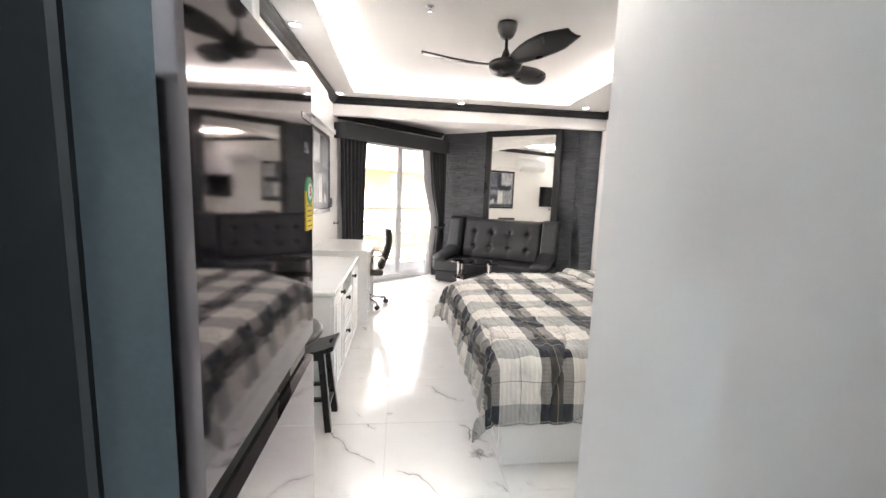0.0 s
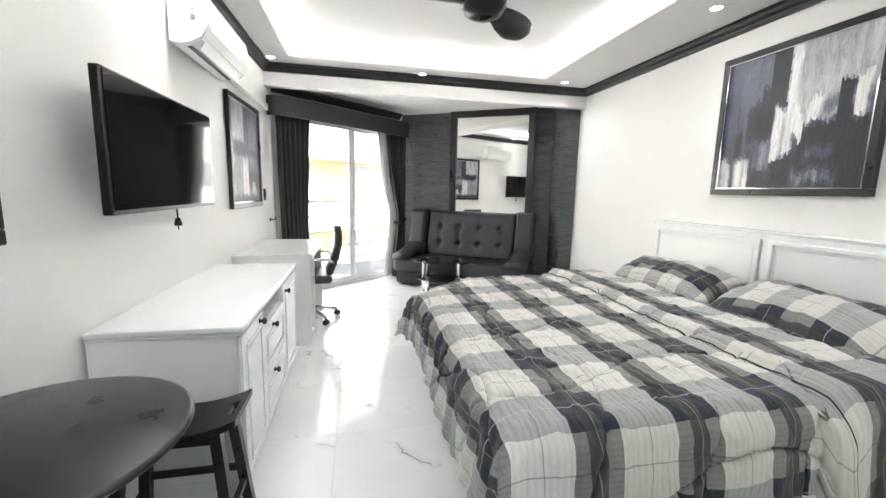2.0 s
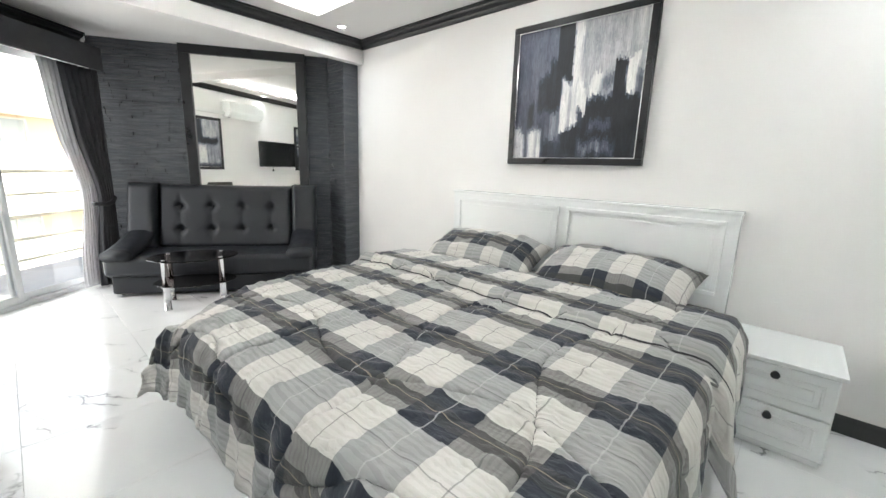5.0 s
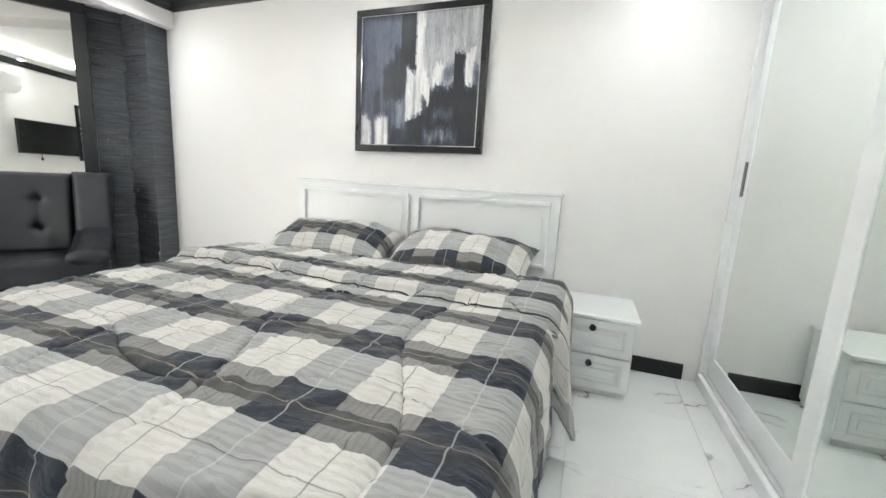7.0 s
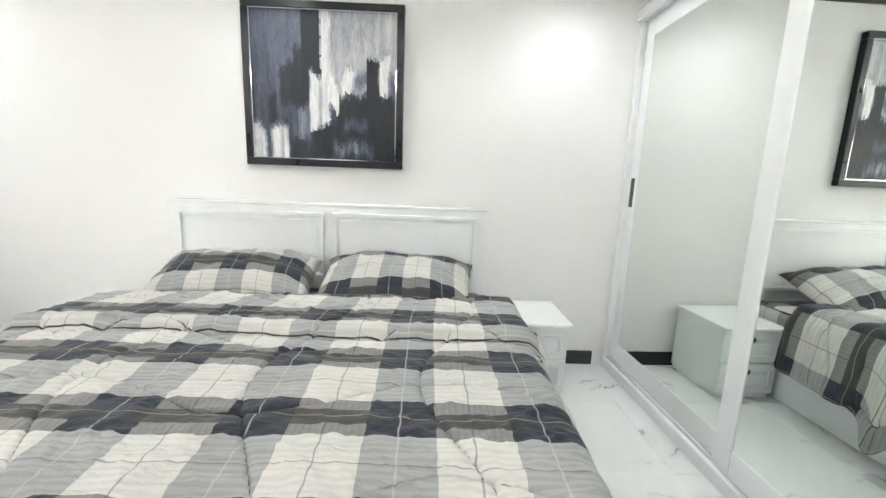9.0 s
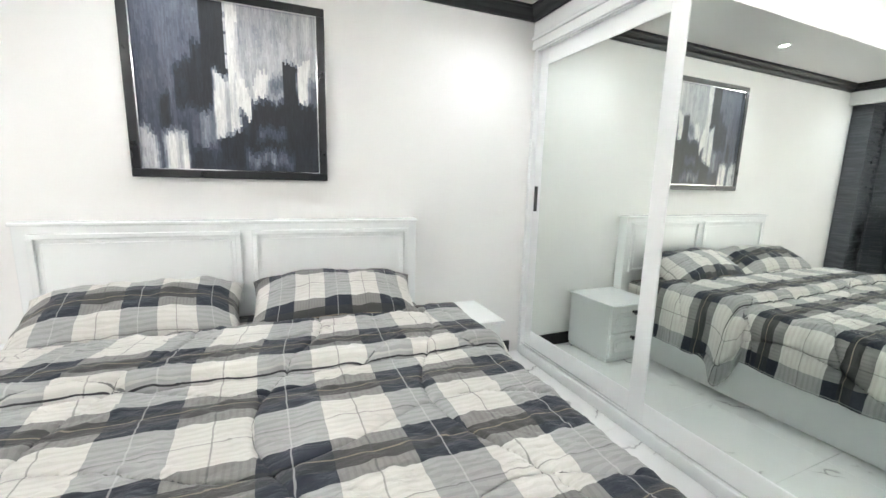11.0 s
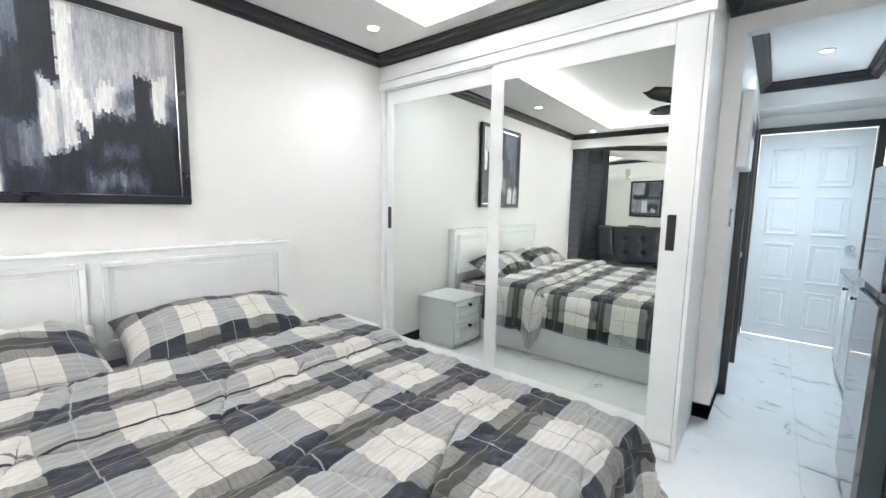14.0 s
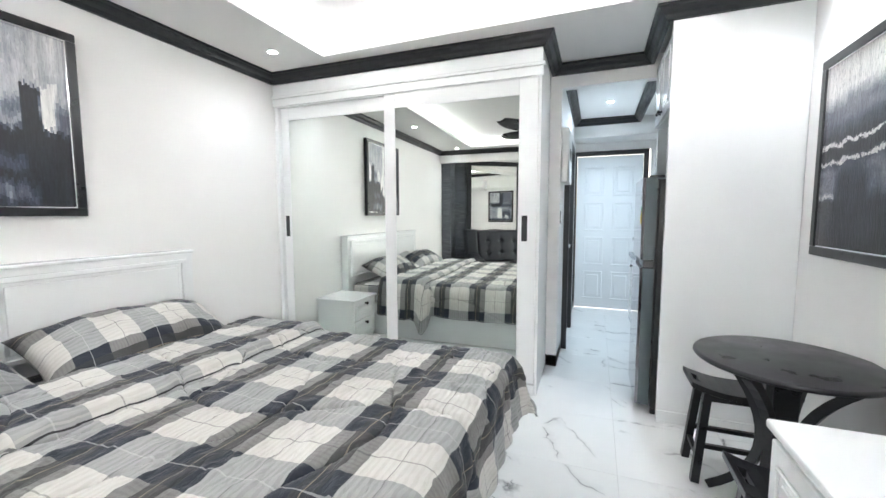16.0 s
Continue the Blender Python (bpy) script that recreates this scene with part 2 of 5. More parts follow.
SMOKE = glass("smoked_glass", (0.35, 0.30, 0.29))
STEEL = material("dark_glossy_steel", (0.30, 0.272, 0.285), 0.055, 1.0, vary=0.04, scale=1.5, bump=0.0)
STEELSIDE = material("dark_fridge_side", (0.020, 0.022, 0.023), 0.3, 0.0, vary=0.08, scale=2)
DOORSIDE = material("grey_fridge_door_edge", (0.10, 0.125, 0.135), 0.16, 0.5, vary=0.1, scale=3)
SCREEN = material("tv_screen", (0.006, 0.006, 0.007), 0.06, vary=0.05, bump=0)
STONETOP = material("grey_counter", (0.25, 0.27, 0.28), 0.2, vary=0.3, scale=30)
SHEER = material("sheer_white", (0.8, 0.8, 0.82), 0.8, vary=0.05, scale=15)
CREAM = material("cream_render", (0.86, 0.72, 0.52), 0.8, vary=0.08, scale=0.6, bump=0.1, grain=30)
CREAMRAIL = material("cream_rail", (0.78, 0.74, 0.58), 0.5, vary=0.05)
PALE = material("white_render", (0.86, 0.84, 0.80), 0.8, vary=0.06, scale=0.8)
BLUEGLASS = material("blue_window", (0.50, 0.60, 0.68), 0.2, vary=0.1)
RED = material("red_paint", (0.55, 0.05, 0.05), 0.5)
YELLOW = material("yellow_label", (0.85, 0.62, 0.03), 0.5, vary=0.03)
GREENP = material("green_print", (0.05, 0.35, 0.12), 0.5)
PAPER = material("white_print", (0.8, 0.8, 0.8), 0.5)
CONCRETE = material("balcony_concrete", (0.55, 0.54, 0.52), 0.8, vary=0.12, scale=3)
LED = glow("led_strip", (1.0, 1.0, 1.0), 14.0)
LEDSPOT = glow("downlight_lens", (1.0, 0.98, 0.95), 18.0)


# ---- meshes ----
def bm_box(bm, x0, x1, y0, y1, z0, z1, bevel=0.0, seg=2):
    made = bmesh.ops.create_cube(bm, size=1)["verts"]
    for v in made:
        v.co = Vector((x0 + (v.co.x + 0.5) * (x1 - x0), y0 + (v.co.y + 0.5) * (y1 - y0), z0 + (v.co.z + 0.5) * (z1 - z0)))
    if bevel:
        edges = list({e for v in made for e in v.link_edges})
        bmesh.ops.bevel(bm, geom=edges, offset=bevel, segments=seg, affect="EDGES", profile=0.5)


def ob_from(name, bm, mat, parent=None, smooth=False):
    me = bpy.data.meshes.new(name)
    bmesh.ops.recalc_face_normals(bm, faces=bm.faces)
    bm.to_mesh(me)
    bm.free()
    if smooth:
        for p in me.polygons:
            p.use_smooth = True
    for m in (mat if isinstance(mat, (list, tuple)) else [mat]):
        me.materials.append(m)
    ob = new(name, me)
    ob.parent = parent
    return ob


def box(name, x0, x1, y0, y1, z0, z1, mat, parent=None, bevel=0.0, seg=2):
    bm = bmesh.new()
    bm_box(bm, x0, x1, y0, y1, z0, z1, bevel, seg)
    return ob_from(name, bm, mat, parent)


def thing(name, m, label, category, group="", kind=""):
    e = new(name)
    e.empty_display_size = 0.1
    e.matrix_world = m
    return tagged(e, label, category, group, kind)


def structure(ob, label):
    return tagged(ob, label, kind="structure")


def bm_tube(bm, pts, radii, seg=12, square=False):
    """A rod through points; radii: one number or one a point."""
    pts = [Vector(p) for p in pts]
    if not isinstance(radii, (list, tuple)):
        radii = [radii] * len(pts)
    rings = []
    ref = None
    for i, p in enumerate(pts):
        d = (pts[min(i + 1, len(pts) - 1)] - pts[max(i - 1, 0)]).normalized()
        if ref is None:
            ref = Vector((0, 0, 1)) if abs(d.z) < 0.9 else Vector((1, 0, 0))
        a = (ref - d * ref.dot(d)).normalized()
        ref = a
        b = d.cross(a)
        n = 4 if square else seg
        ring = []
        for j in range(n):
            w = 2 * math.pi * (j + (0.5 if square else 0)) / n
            ring.append(bm.verts.new(p + (a * math.cos(w) + b * math.sin(w)) * radii[i]))
        rings.append(ring)
    for r0, r1 in zip(rings, rings[1:]):
        for j in range(len(r0)):
            bm.faces.new((r0[j], r0[(j + 1) % len(r0)], r1[(j + 1) % len(r0)], r1[j]))
    bm.faces.new(rings[0])
    bm.faces.new(rings[-1])


def bm_lathe(bm, profile, m=Matrix(), seg=24):
    """Turned shape: (radius, height) pairs round z."""
    rings = [[bm.verts.new(m @ Vector((r * math.cos(2 * math.pi * j / seg), r * math.sin(2 * math.pi * j / seg), z))) for j in range(seg)] for r, z in profile]
    for r0, r1 in zip(rings, rings[1:]):
        for j in range(seg):
            bm.faces.new((r0[j], r0[(j + 1) % seg], r1[(j + 1) % seg], r1[j]))
    bm.faces.new(rings[0])
    bm.faces.new(rings[-1])


def tube(name, pts, r, mat, parent=None, seg=12, square=False):
    bm = bmesh.new()
    bm_tube(bm, pts, r, seg, square)
    return ob_from(name, bm, mat, parent, smooth=not square)


def lathe(name, profile, mat, parent=None, m=Matrix(), seg=24):
    bm = bmesh.new()
    bm_lathe(bm, profile, m, seg)
    ob = ob_from(name, bm, mat, parent)
    for p in ob.data.polygons:
        p.use_smooth = len(p.vertices) == 4
    return ob


def grid(name, nu, nv, fn, mat, parent=None, uv=None, thick=0.0):
    """A sheet: fn(u, v) gives the place for u, v in 0..1; uv(u, v) the cloth's own coordinates in metres."""
    bm = bmesh.new()
    lay = bm.loops.layers.uv.new("UVMap")
    vs = [[bm.verts.new(fn(i / nu, j / nv)) for j in range(nv + 1)] for i in range(nu + 1)]
    for i in range(nu):
        for j in range(nv):
            f = bm.faces.new((vs[i][j], vs[i + 1][j], vs[i + 1][j + 1], vs[i][j + 1]))
            f.smooth = True
            for lp, (a, b) in zip(f.loops, ((i, j), (i + 1, j), (i + 1, j + 1), (i, j + 1))):
                lp[lay].uv = uv(a / nu, b / nv) if uv else (a / nu, b / nv)
    me = bpy.data.meshes.new(name)
    bm.to_mesh(me)
    bm.free()
    me.materials.append(mat)
    ob = new(name, me)
    ob.parent = parent
    if thick:
        s = ob.modifiers.new("thickness", "SOLIDIFY")
        s.thickness, s.offset = thick, -1
    return ob


def panelled(bm, x0, x1, z0, z1, y, depth, border=0.05, lip=0.012, rise=0.008):
    """A door or drawer front in the plane y, facing -y: slab, raised border and raised field."""
    bm_box(bm, x0, x1, y - depth, y, z0, z1, 0.003, 1)
    b = border
    t = lip
    for a0, a1, c0, c1 in ((x0 + b, x1 - b, z0 + b, z0 + b + t), (x0 + b, x1 - b, z1 - b - t, z1 - b), (x0 + b, x0 + b + t, z0 + b + t, z1 - b - t), (x1 - b - t, x1 - b, z0 + b + t, z1 - b - t)):
        bm_box(bm, a0, a1, y - depth - rise, y - depth + 0.001, c0, c1, 0.004, 2)
    i = b + t + 0.02
    if x1 - x0 > 2 * i + 0.02 and z1 - z0 > 2 * i + 0.02:
        bm_box(bm, x0 + i, x1 - i, y - depth - 0.005, y - depth + 0.001, z0 + i, z1 - i, 0.0045, 1)


def knob(parent, p, r=0.014, mat=None, out=(0, -1, 0)):
    """A turned knob on a face; out: the way it sticks out."""
    rot = Vector(out).to_track_quat("Z", "Y").to_matrix().to_4x4()
    return lathe("knob", [(r * 0.75, 0), (r * 0.5, 0.006), (r * 0.45, 0.014), (r, 0.02), (r * 1.02, 0.027), (r * 0.6, 0.033), (0.001, 0.034)], mat or BLACKPL, parent, Matrix.Translation(p) @ rot, 16)


def mitred(pts, d, closed):
    """A plan line moved d to its left."""
    out = []
    n = len(pts)
    for i, p in enumerate(pts):
        p = Vector(p)
        a = Vector(pts[(i - 1) % n]) if (closed or i > 0) else None
        b = Vector(pts[(i + 1) % n]) if (closed or i < n - 1) else None
        d0 = (p - a).normalized() if a is not None else (b - p).normalized()
        d1 = (b - p).normalized() if b is not None else d0
        n0, n1 = Vector((-d0.y, d0.x)), Vector((-d1.y, d1.x))
        m = (n0 + n1)
        m = m / max(0.2, 1 + n0.dot(n1))
        out.append(p + m * d)
    return out


def moulding(name, pts, profile, z, mat, closed=False):
    """A trim that runs along a plan line with the room on its left; profile: (out, up) pairs."""
    bm = bmesh.new()
    rows = []
    for d, h in profile:
        rows.append([bm.verts.new((q.x, q.y, z + h)) for q in mitred(pts, d, closed)])
    n = len(pts)
    k = len(profile)
    for i in range(n if closed else n - 1):
        for j in range(k):
            bm.faces.new((rows[j][i], rows[j][(i + 1) % n], rows[(j + 1) % k][(i + 1) % n], rows[(j + 1) % k][i]))
    if not closed:
        bm.faces.new([rows[j][0] for j in range(k)])
        bm.faces.new([rows[j][n - 1] for j in range(k)])
    return tagged(ob_from(name, bm, mat), kind="structure")


# ---- plan ----
EAST = 2.84


def west(y):
    """The west wall runs a little askew."""
    return -1.02 + 0.027 * (y - 1.0)


WEST = west(PANEL_Y := 0.914)
SOFFIT, TRAY = 2.61, 2.73
FRONT = 0.836         # wardrobe front
HALL_E, HALL_N = 0.37, 0.175
DOOR_Y = -2.33
PANEL = PANEL_Y
BEAM = 5.36
PIL = Vector((2.65, 5.46, 0))
SL = Vector((2.57, 5.80, 0))         # where slate wall and pillar meet
SU = Vector((-0.829, 0.559, 0))      # along the slate wall, towards the window
WU = Vector((0.764, 0.645, 0))       # along the window wall
WS = Vector((west(5.68), 5.68, 0))
SWANG = math.degrees(math.atan2(-SU.y, -SU.x))
WANG = math.degrees(math.atan2(WU.y, WU.x))
AT_SLATE = pose(SL.x, SL.y, 0, 0, 0, SWANG)
AT_WINDOW = pose(WS.x, WS.y, 0, 0, 0, WANG)
TX0, TX1, TY0, TY1 = -0.60, 2.12, 1.08, 5.04


def wall(name, label, *boxes, m=None, mat=None):
    bm = bmesh.new()
    for b in boxes:
        bm_box(bm, *b)
    ob = ob_from(name, bm, mat or WALL)
    if m:
        ob.matrix_world = m
    return tagged(ob, label, kind="structure")


wall("wall_east", "plain white painted wall", (EAST, EAST + 0.12, 0.06, 5.9, -0.1, 2.9))
wall("wall_west", "plain white painted wall", (-0.12, 0, -3.7, 4.75, -0.1, 2.9), m=pose(west(1.0), 1.0, 0, 0, 0, -math.degrees(math.atan(0.027))))
wall("wall_hall", "white painted hall wall with a door opening", (HALL_E, HALL_E + 0.1, DOOR_Y, -1.14, -0.1, 2.9), (HALL_E, HALL_E + 0.1, -0.40, HALL_N, -0.1, 2.9), (HALL_E, HALL_E + 0.1, -1.14, -0.40, 2.08, 2.9))
wall("wall_behind", "plain white wall behind the wardrobe", (HALL_E + 0.1, EAST, 0.06, HALL_N, -0.1, 2.9))
wall("wall_south", "white painted wall round the entrance door", (WEST, -0.60, DOOR_Y - 0.12, DOOR_Y, -0.1, 2.9), (-0.60, HALL_E + 0.1, DOOR_Y - 0.12, DOOR_Y, 2.26, 2.9), (HALL_E, HALL_E + 0.1, DOOR_Y - 0.12, DOOR_Y, -0.1, 2.26))
wall("wall_header", "white lintel over the hall opening", (WEST, HALL_E, 0.09, HALL_N, 2.43, 2.9))
wall("wall_beam", "white beam across the ceiling", (WEST, EAST, BEAM, BEAM + 0.09, 2.39, 2.9))
wall("wall_hall_beam", "white beam above the entrance door", (WEST, HALL_E, DOOR_Y, -1.87, 2.37, 2.9))
WIN0, WIN1, WINH = 0.22, 2.06, 2.24
wall("wall_window", "white wall round the sliding window", (-0.05, WIN0, 0, 0.14, -0.1, 2.9), (WIN0, WIN1, 0, 0.14, WINH, 2.9), (WIN1, 2.3, 0, 0.14, -0.1, 2.9), m=AT_WINDOW)
slate_wall = wall("wall_slate", "wall clad in dark stacked slate", (-2.4, 0.6, 0.03, 0.15, -0.1, 2.9), m=AT_SLATE, mat=SLATE)
pillar = wall("wall_pillar", "pillar clad in dark stacked slate", (PIL.x + 0.02, EAST, PIL.y + 0.02, 6.1, -0.1, 2.6), mat=SLATE)

bm = bmesh.new()
bm_box(bm, WEST, TX0, FRONT - 0.7, BEAM, SOFFIT, SOFFIT + 0.03)
bm_box(bm, TX1, EAST, FRONT - 0.7, BEAM, SOFFIT, SOFFIT + 0.03)
bm_box(bm, TX0, TX1, FRONT - 0.7, TY0, SOFFIT, SOFFIT + 0.03)
bm_box(bm, TX0, TX1, TY1, BEAM, SOFFIT, SOFFIT + 0.03)
for a, b, c, d in ((TX0 - 0.02, TX0, TY0 - 0.02, TY1 + 0.02), (TX1, TX1 + 0.02, TY0 - 0.02, TY1 + 0.02), (TX0, TX1, TY0 - 0.02, TY0), (TX0, TX1, TY1, TY1 + 0.02)):
    bm_box(bm, a, b, c, d, SOFFIT + 0.03, SOFFIT + 0.05)
for a, b, c, d in ((TX0 - 0.17, TX0 - 0.14, TY0 - 0.17, TY1 + 0.17), (TX1 + 0.14, TX1 + 0.17, TY0 - 0.17, TY1 + 0.17), (TX0 - 0.14, TX1 + 0.14, TY0 - 0.17, TY0 - 0.14), (TX0 - 0.14, TX1 + 0.14, TY1 + 0.14, TY1 + 0.17)):
    bm_box(bm, a, b, c, d, SOFFIT + 0.03, TRAY)
bm_box(bm, WEST - 0.1, EAST + 0.1, 0.1, BEAM + 0.09, TRAY, TRAY + 0.1)
bm_box(bm, WEST, HALL_E, -1.87, 0.09, 2.60, 2.66)
bm_box(bm, WEST - 0.2, EAST + 0.2, BEAM + 0.09, 8.0, 2.48, 2.6)
tagged(ob_from("ceiling", bm, CEIL), "white ceiling with a recessed tray and hidden light", kind="structure")

CORNICE = [(0, 0), (0.022, 0), (0.032, 0.014), (0.036, 0.024), (0.058, 0.036), (0.068, 0.048), (0.072, 0.058), (0.085, 0.062), (0.085, 0.078), (0, 0.078)]
moulding("trim_cornice", [(WEST, PANEL), (-0.32, PANEL), (-0.32, HALL_N), (0.453, HALL_N), (0.453, FRONT), (EAST, FRONT + 0.045), (EAST, BEAM), (west(BEAM), BEAM)], CORNICE, SOFFIT - 0.079, TRIM, True)
moulding("trim_cornice_hall", [(-0.42, -1.87), (HALL_E, -1.87), (HALL_E, 0.09), (-0.42, 0.09)], CORNICE, 2.52, TRIM, True)
wend = WS + WU * 2.05
moulding("trim_cornice_bay", [(wend.x, wend.y), (WS.x, WS.y)], CORNICE, 2.40, TRIM)
BASE = [(0, 0), (0.014, 0), (0.014, 0.085), (0.008, 0.1), (0, 0.1)]
moulding("baseboard", [(EAST, FRONT + 0.12), (EAST, PIL.y)], BASE, 0.001, TRIM)
moulding("baseboard", [(HALL_E, -0.34), (HALL_E, HALL_N), (0.468, HALL_N)], [(-d, h) for d, h in BASE][::-1], 0.001, TRIM)
moulding("baseboard", [(HALL_E, -1.19), (HALL_E, DOOR_Y)], [(-d, h) for d, h in BASE][::-1], 0.001, TRIM)
wall("trim_skirting_panel", "white tiled skirting", (WEST, -0.335, PANEL, PANEL + 0.008, 0, 0.08), mat=LACQUER)


def door_frame(name, m, width, height, w=0.06, d=0.05):
    """Black architrave; local x across, facing -y."""
    bm = bmesh.new()
    bm_box(bm, -width / 2 - w, -width / 2, -d, 0.02, 0, height + w, 0.004, 1)
    bm_box(bm, width / 2, width / 2 + w, -d, 0.02, 0, height + w, 0.004, 1)
    bm_box(bm, -width / 2, width / 2, -d, 0.02, height, height + w, 0.004, 1)
    ob = ob_from(name, bm, TRIM)
    ob.matrix_world = m
    return tagged(ob, "black painted wooden door frame", kind="structure")


def panel_door(m, width, height, rows, mat, label):
    d = thing("door", m, label, "door")
    bm = bmesh.new()
    bm_box(bm, -width / 2, width / 2, 0.0, 0.04, 0.008, height, 0.003, 1)
    gap = 0.11
    pw = (width - 3 * gap) / 2
    ph = (height - 0.2 - 0.09 * rows) / rows
    for r in range(rows):
        z0 = 0.14 + r * (ph + 0.09)
        for c in range(2):
            x0 = -width / 2 + gap + c * (pw + gap)
            for a0, a1, c0, c1 in ((x0, x0 + pw, z0, z0 + 0.022), (x0, x0 + pw, z0 + ph - 0.022, z0 + ph), (x0, x0 + 0.022, z0 + 0.022, z0 + ph - 0.022), (x0 + pw - 0.022, x0 + pw, z0 + 0.022, z0 + ph - 0.022)):
                bm_box(bm, a0, a1, -0.016, 0.001, c0, c1, 0.006, 2)
            bm_box(bm, x0 + 0.05, x0 + pw - 0.05, -0.012, 0.001, z0 + 0.05, z0 + ph - 0.05, 0.006, 1)
    ob_from("leaf", bm, mat, d)
    return d


door_frame("trim_door_entrance", pose(-0.085, DOOR_Y, 0, 0, 0, 180), 0.86, 2.19)
ed = panel_door(pose(-0.085, DOOR_Y - 0.01, 0, 0, 0, 180), 0.855, 2.185, 4, DOORBLUE, "white panelled entrance door, closed, in a black frame")
lathe("handle", [(0.03, 0), (0.03, 0.008), (0.012, 0.012), (0.012, 0.04), (0.028, 0.048), (0.03, 0.066), (0.018, 0.075), (0.001, 0.076)], CHROME, ed, Matrix.Translation((0.35, 0, 1.03)) @ pose(0, 0, 0, 90))
door_frame("trim_door_bathroom", pose(HALL_E, -0.77, 0, 0, 0, 270), 0.74, 2.06)
bd = panel_door(pose(HALL_E + 0.03, -0.77, 0, 0, 0, 270), 0.735, 2.05, 3, DOORBLUE, "white bathroom door, closed, in a black frame")
lathe("handle", [(0.025, 0), (0.025, 0.006), (0.01, 0.01), (0.01, 0.03), (0.025, 0.038), (0.024, 0.055), (0.001, 0.06)], CHROME, bd, Matrix.Translation((0.3, 0, 1.0)) @ pose(0, 0, 0, 90))

# sliding window
win = tagged(new("window_1"), "tall white aluminium sliding window to a balcony", kind="structure")
win.matrix_world = AT_WINDOW
bm = bmesh.new()
bm_box(bm, WIN0, WIN1, 0.02, 0.12, WINH - 0.05, WINH, 0.004, 1)
bm_box(bm, WIN0, WIN1, 0.02, 0.12, 0, 0.035, 0.004, 1)
bm_box(bm, WIN0, WIN0 + 0.045, 0.02, 0.12, 0.035, WINH - 0.05, 0.004, 1)
bm_box(bm, WIN1 - 0.045, WIN1, 0.02, 0.12, 0.035, WINH - 0.05, 0.004, 1)
ob_from("frame", bm, ALU, win)
WMID = 1.19
for y, a, b in ((0.045, WIN0 + 0.045, WMID + 0.03), (0.085, WMID - 0.03, WIN1 - 0.045)):
    bm = bmesh.new()
    for c, d in ((a, a + 0.05), (b - 0.05, b)):
        bm_box(bm, c, d, y - 0.014, y + 0.014, 0.037, WINH - 0.052, 0.003, 1)
    for c, d in ((0.037, 0.10), (WINH - 0.11, WINH - 0.052)):
        bm_box(bm, a + 0.05, b - 0.05, y - 0.014, y + 0.014, c, d, 0.003, 1)
    ob_from("sash", bm, ALU, win)
    p = box("pane", a + 0.05, b - 0.05, y - 0.003, y + 0.003, 0.10, WINH - 0.11, PANE, win)
    p.visible_shadow = False

# lights of the room
lamp("window_daylight", "AREA", AT_WINDOW @ pose(1.14, -0.03, 1.08, 90, 0, 180), WINDOW_W, (1.0, 0.985, 0.96), 1.75, 2.05)
for x0, x1, y0, y1 in ((TX0 - 0.13, TX0 - 0.03, TY0, TY1), (TX1 + 0.03, TX1 + 0.13, TY0, TY1), (TX0, TX1, TY0 - 0.13, TY0 - 0.03), (TX0, TX1, TY1 + 0.03, TY1 + 0.13)):
    area = max(x1 - x0, y1 - y0)
    lamp("cove_light", "AREA", pose((x0 + x1) / 2, (y0 + y1) / 2, SOFFIT + 0.045, 180), COVE_W * area, (1.0, 0.99, 0.97), x1 - x0, y1 - y0)
    tagged(box("led_strip", (x0 + x1) / 2 - min(0.006, (x1 - x0) / 2) if area == y1 - y0 else x0, (x0 + x1) / 2 + 0.006 if area == y1 - y0 else x1, y0 if area == y1 - y0 else (y0 + y1) / 2 - 0.006, y1 if area == y1 - y0 else (y0 + y1) / 2 + 0.006, SOFFIT + 0.031, SOFFIT + 0.04, LED), "white light strip hidden in the ceiling cove", "light strip", "cove light strips")


def downlight():
    d = thing("downlight", pose(0, 0, 0), "round white recessed ceiling downlight, lit", "ceiling lamp", "ceiling downlights")
    lathe("rim", [(0.046, 0.004), (0.05, -0.001), (0.048, -0.006), (0.036, -0.004), (0.034, 0.004)], PLASTIC, d)
    lathe("lens", [(0.033, 0.003), (0.033, -0.002), (0.001, -0.003)], LEDSPOT, d)
    return d


first = downlight()
spots = [(2.42, 1.30), (2.44, 3.16), (2.40, 5.10), (0.76, 5.26), (-0.78, 5.12), (-0.82, 3.15), (-0.85, 1.30)]
first.matrix_world = pose(*spots[0], SOFFIT - 0.004)
for x, y in spots[1:]:
    copy_thing(first, pose(x, y, SOFFIT - 0.004))
copy_thing(first, pose(-0.04, -1.06, 2.596))
for x, y in spots[:3] + spots[5:]:
    lamp("downlight_beam", "SPOT", pose(x, y, SOFFIT - 0.02), SPOT_W, (0.95, 0.98, 1.0), 0.05, spot=138)
lamp("hall_beam", "SPOT", pose(-0.04, -1.06, 2.57), HALL_W, (0.74, 0.90, 1.0), 0.03, spot=160)


# ---- wardrobe ----
wd = thing("wardrobe", pose(0.47, FRONT - 0.005, 0, 0, 0, 1.0) @ pose(1.18, 0, 0), "tall white built-in wardrobe with two sliding mirror doors", "wardrobe")
X0, X1 = 0.453 - 1.65, EAST - 0.006 - 1.65
bm = bmesh.new()
bm_box(bm, X0, X0 + 0.02, HALL_N - FRONT + 0.012, 0.0, 0, 2.525, 0.002, 1)
bm_box(bm, X1 - 0.035, X1, HALL_N - FRONT + 0.012, 0.0, 0, 2.525, 0.002, 1)
bm_box(bm, X0 + 0.02, X1 - 0.035, HALL_N - FRONT + 0.012, HALL_N - FRONT + 0.02, 0, 2.525)
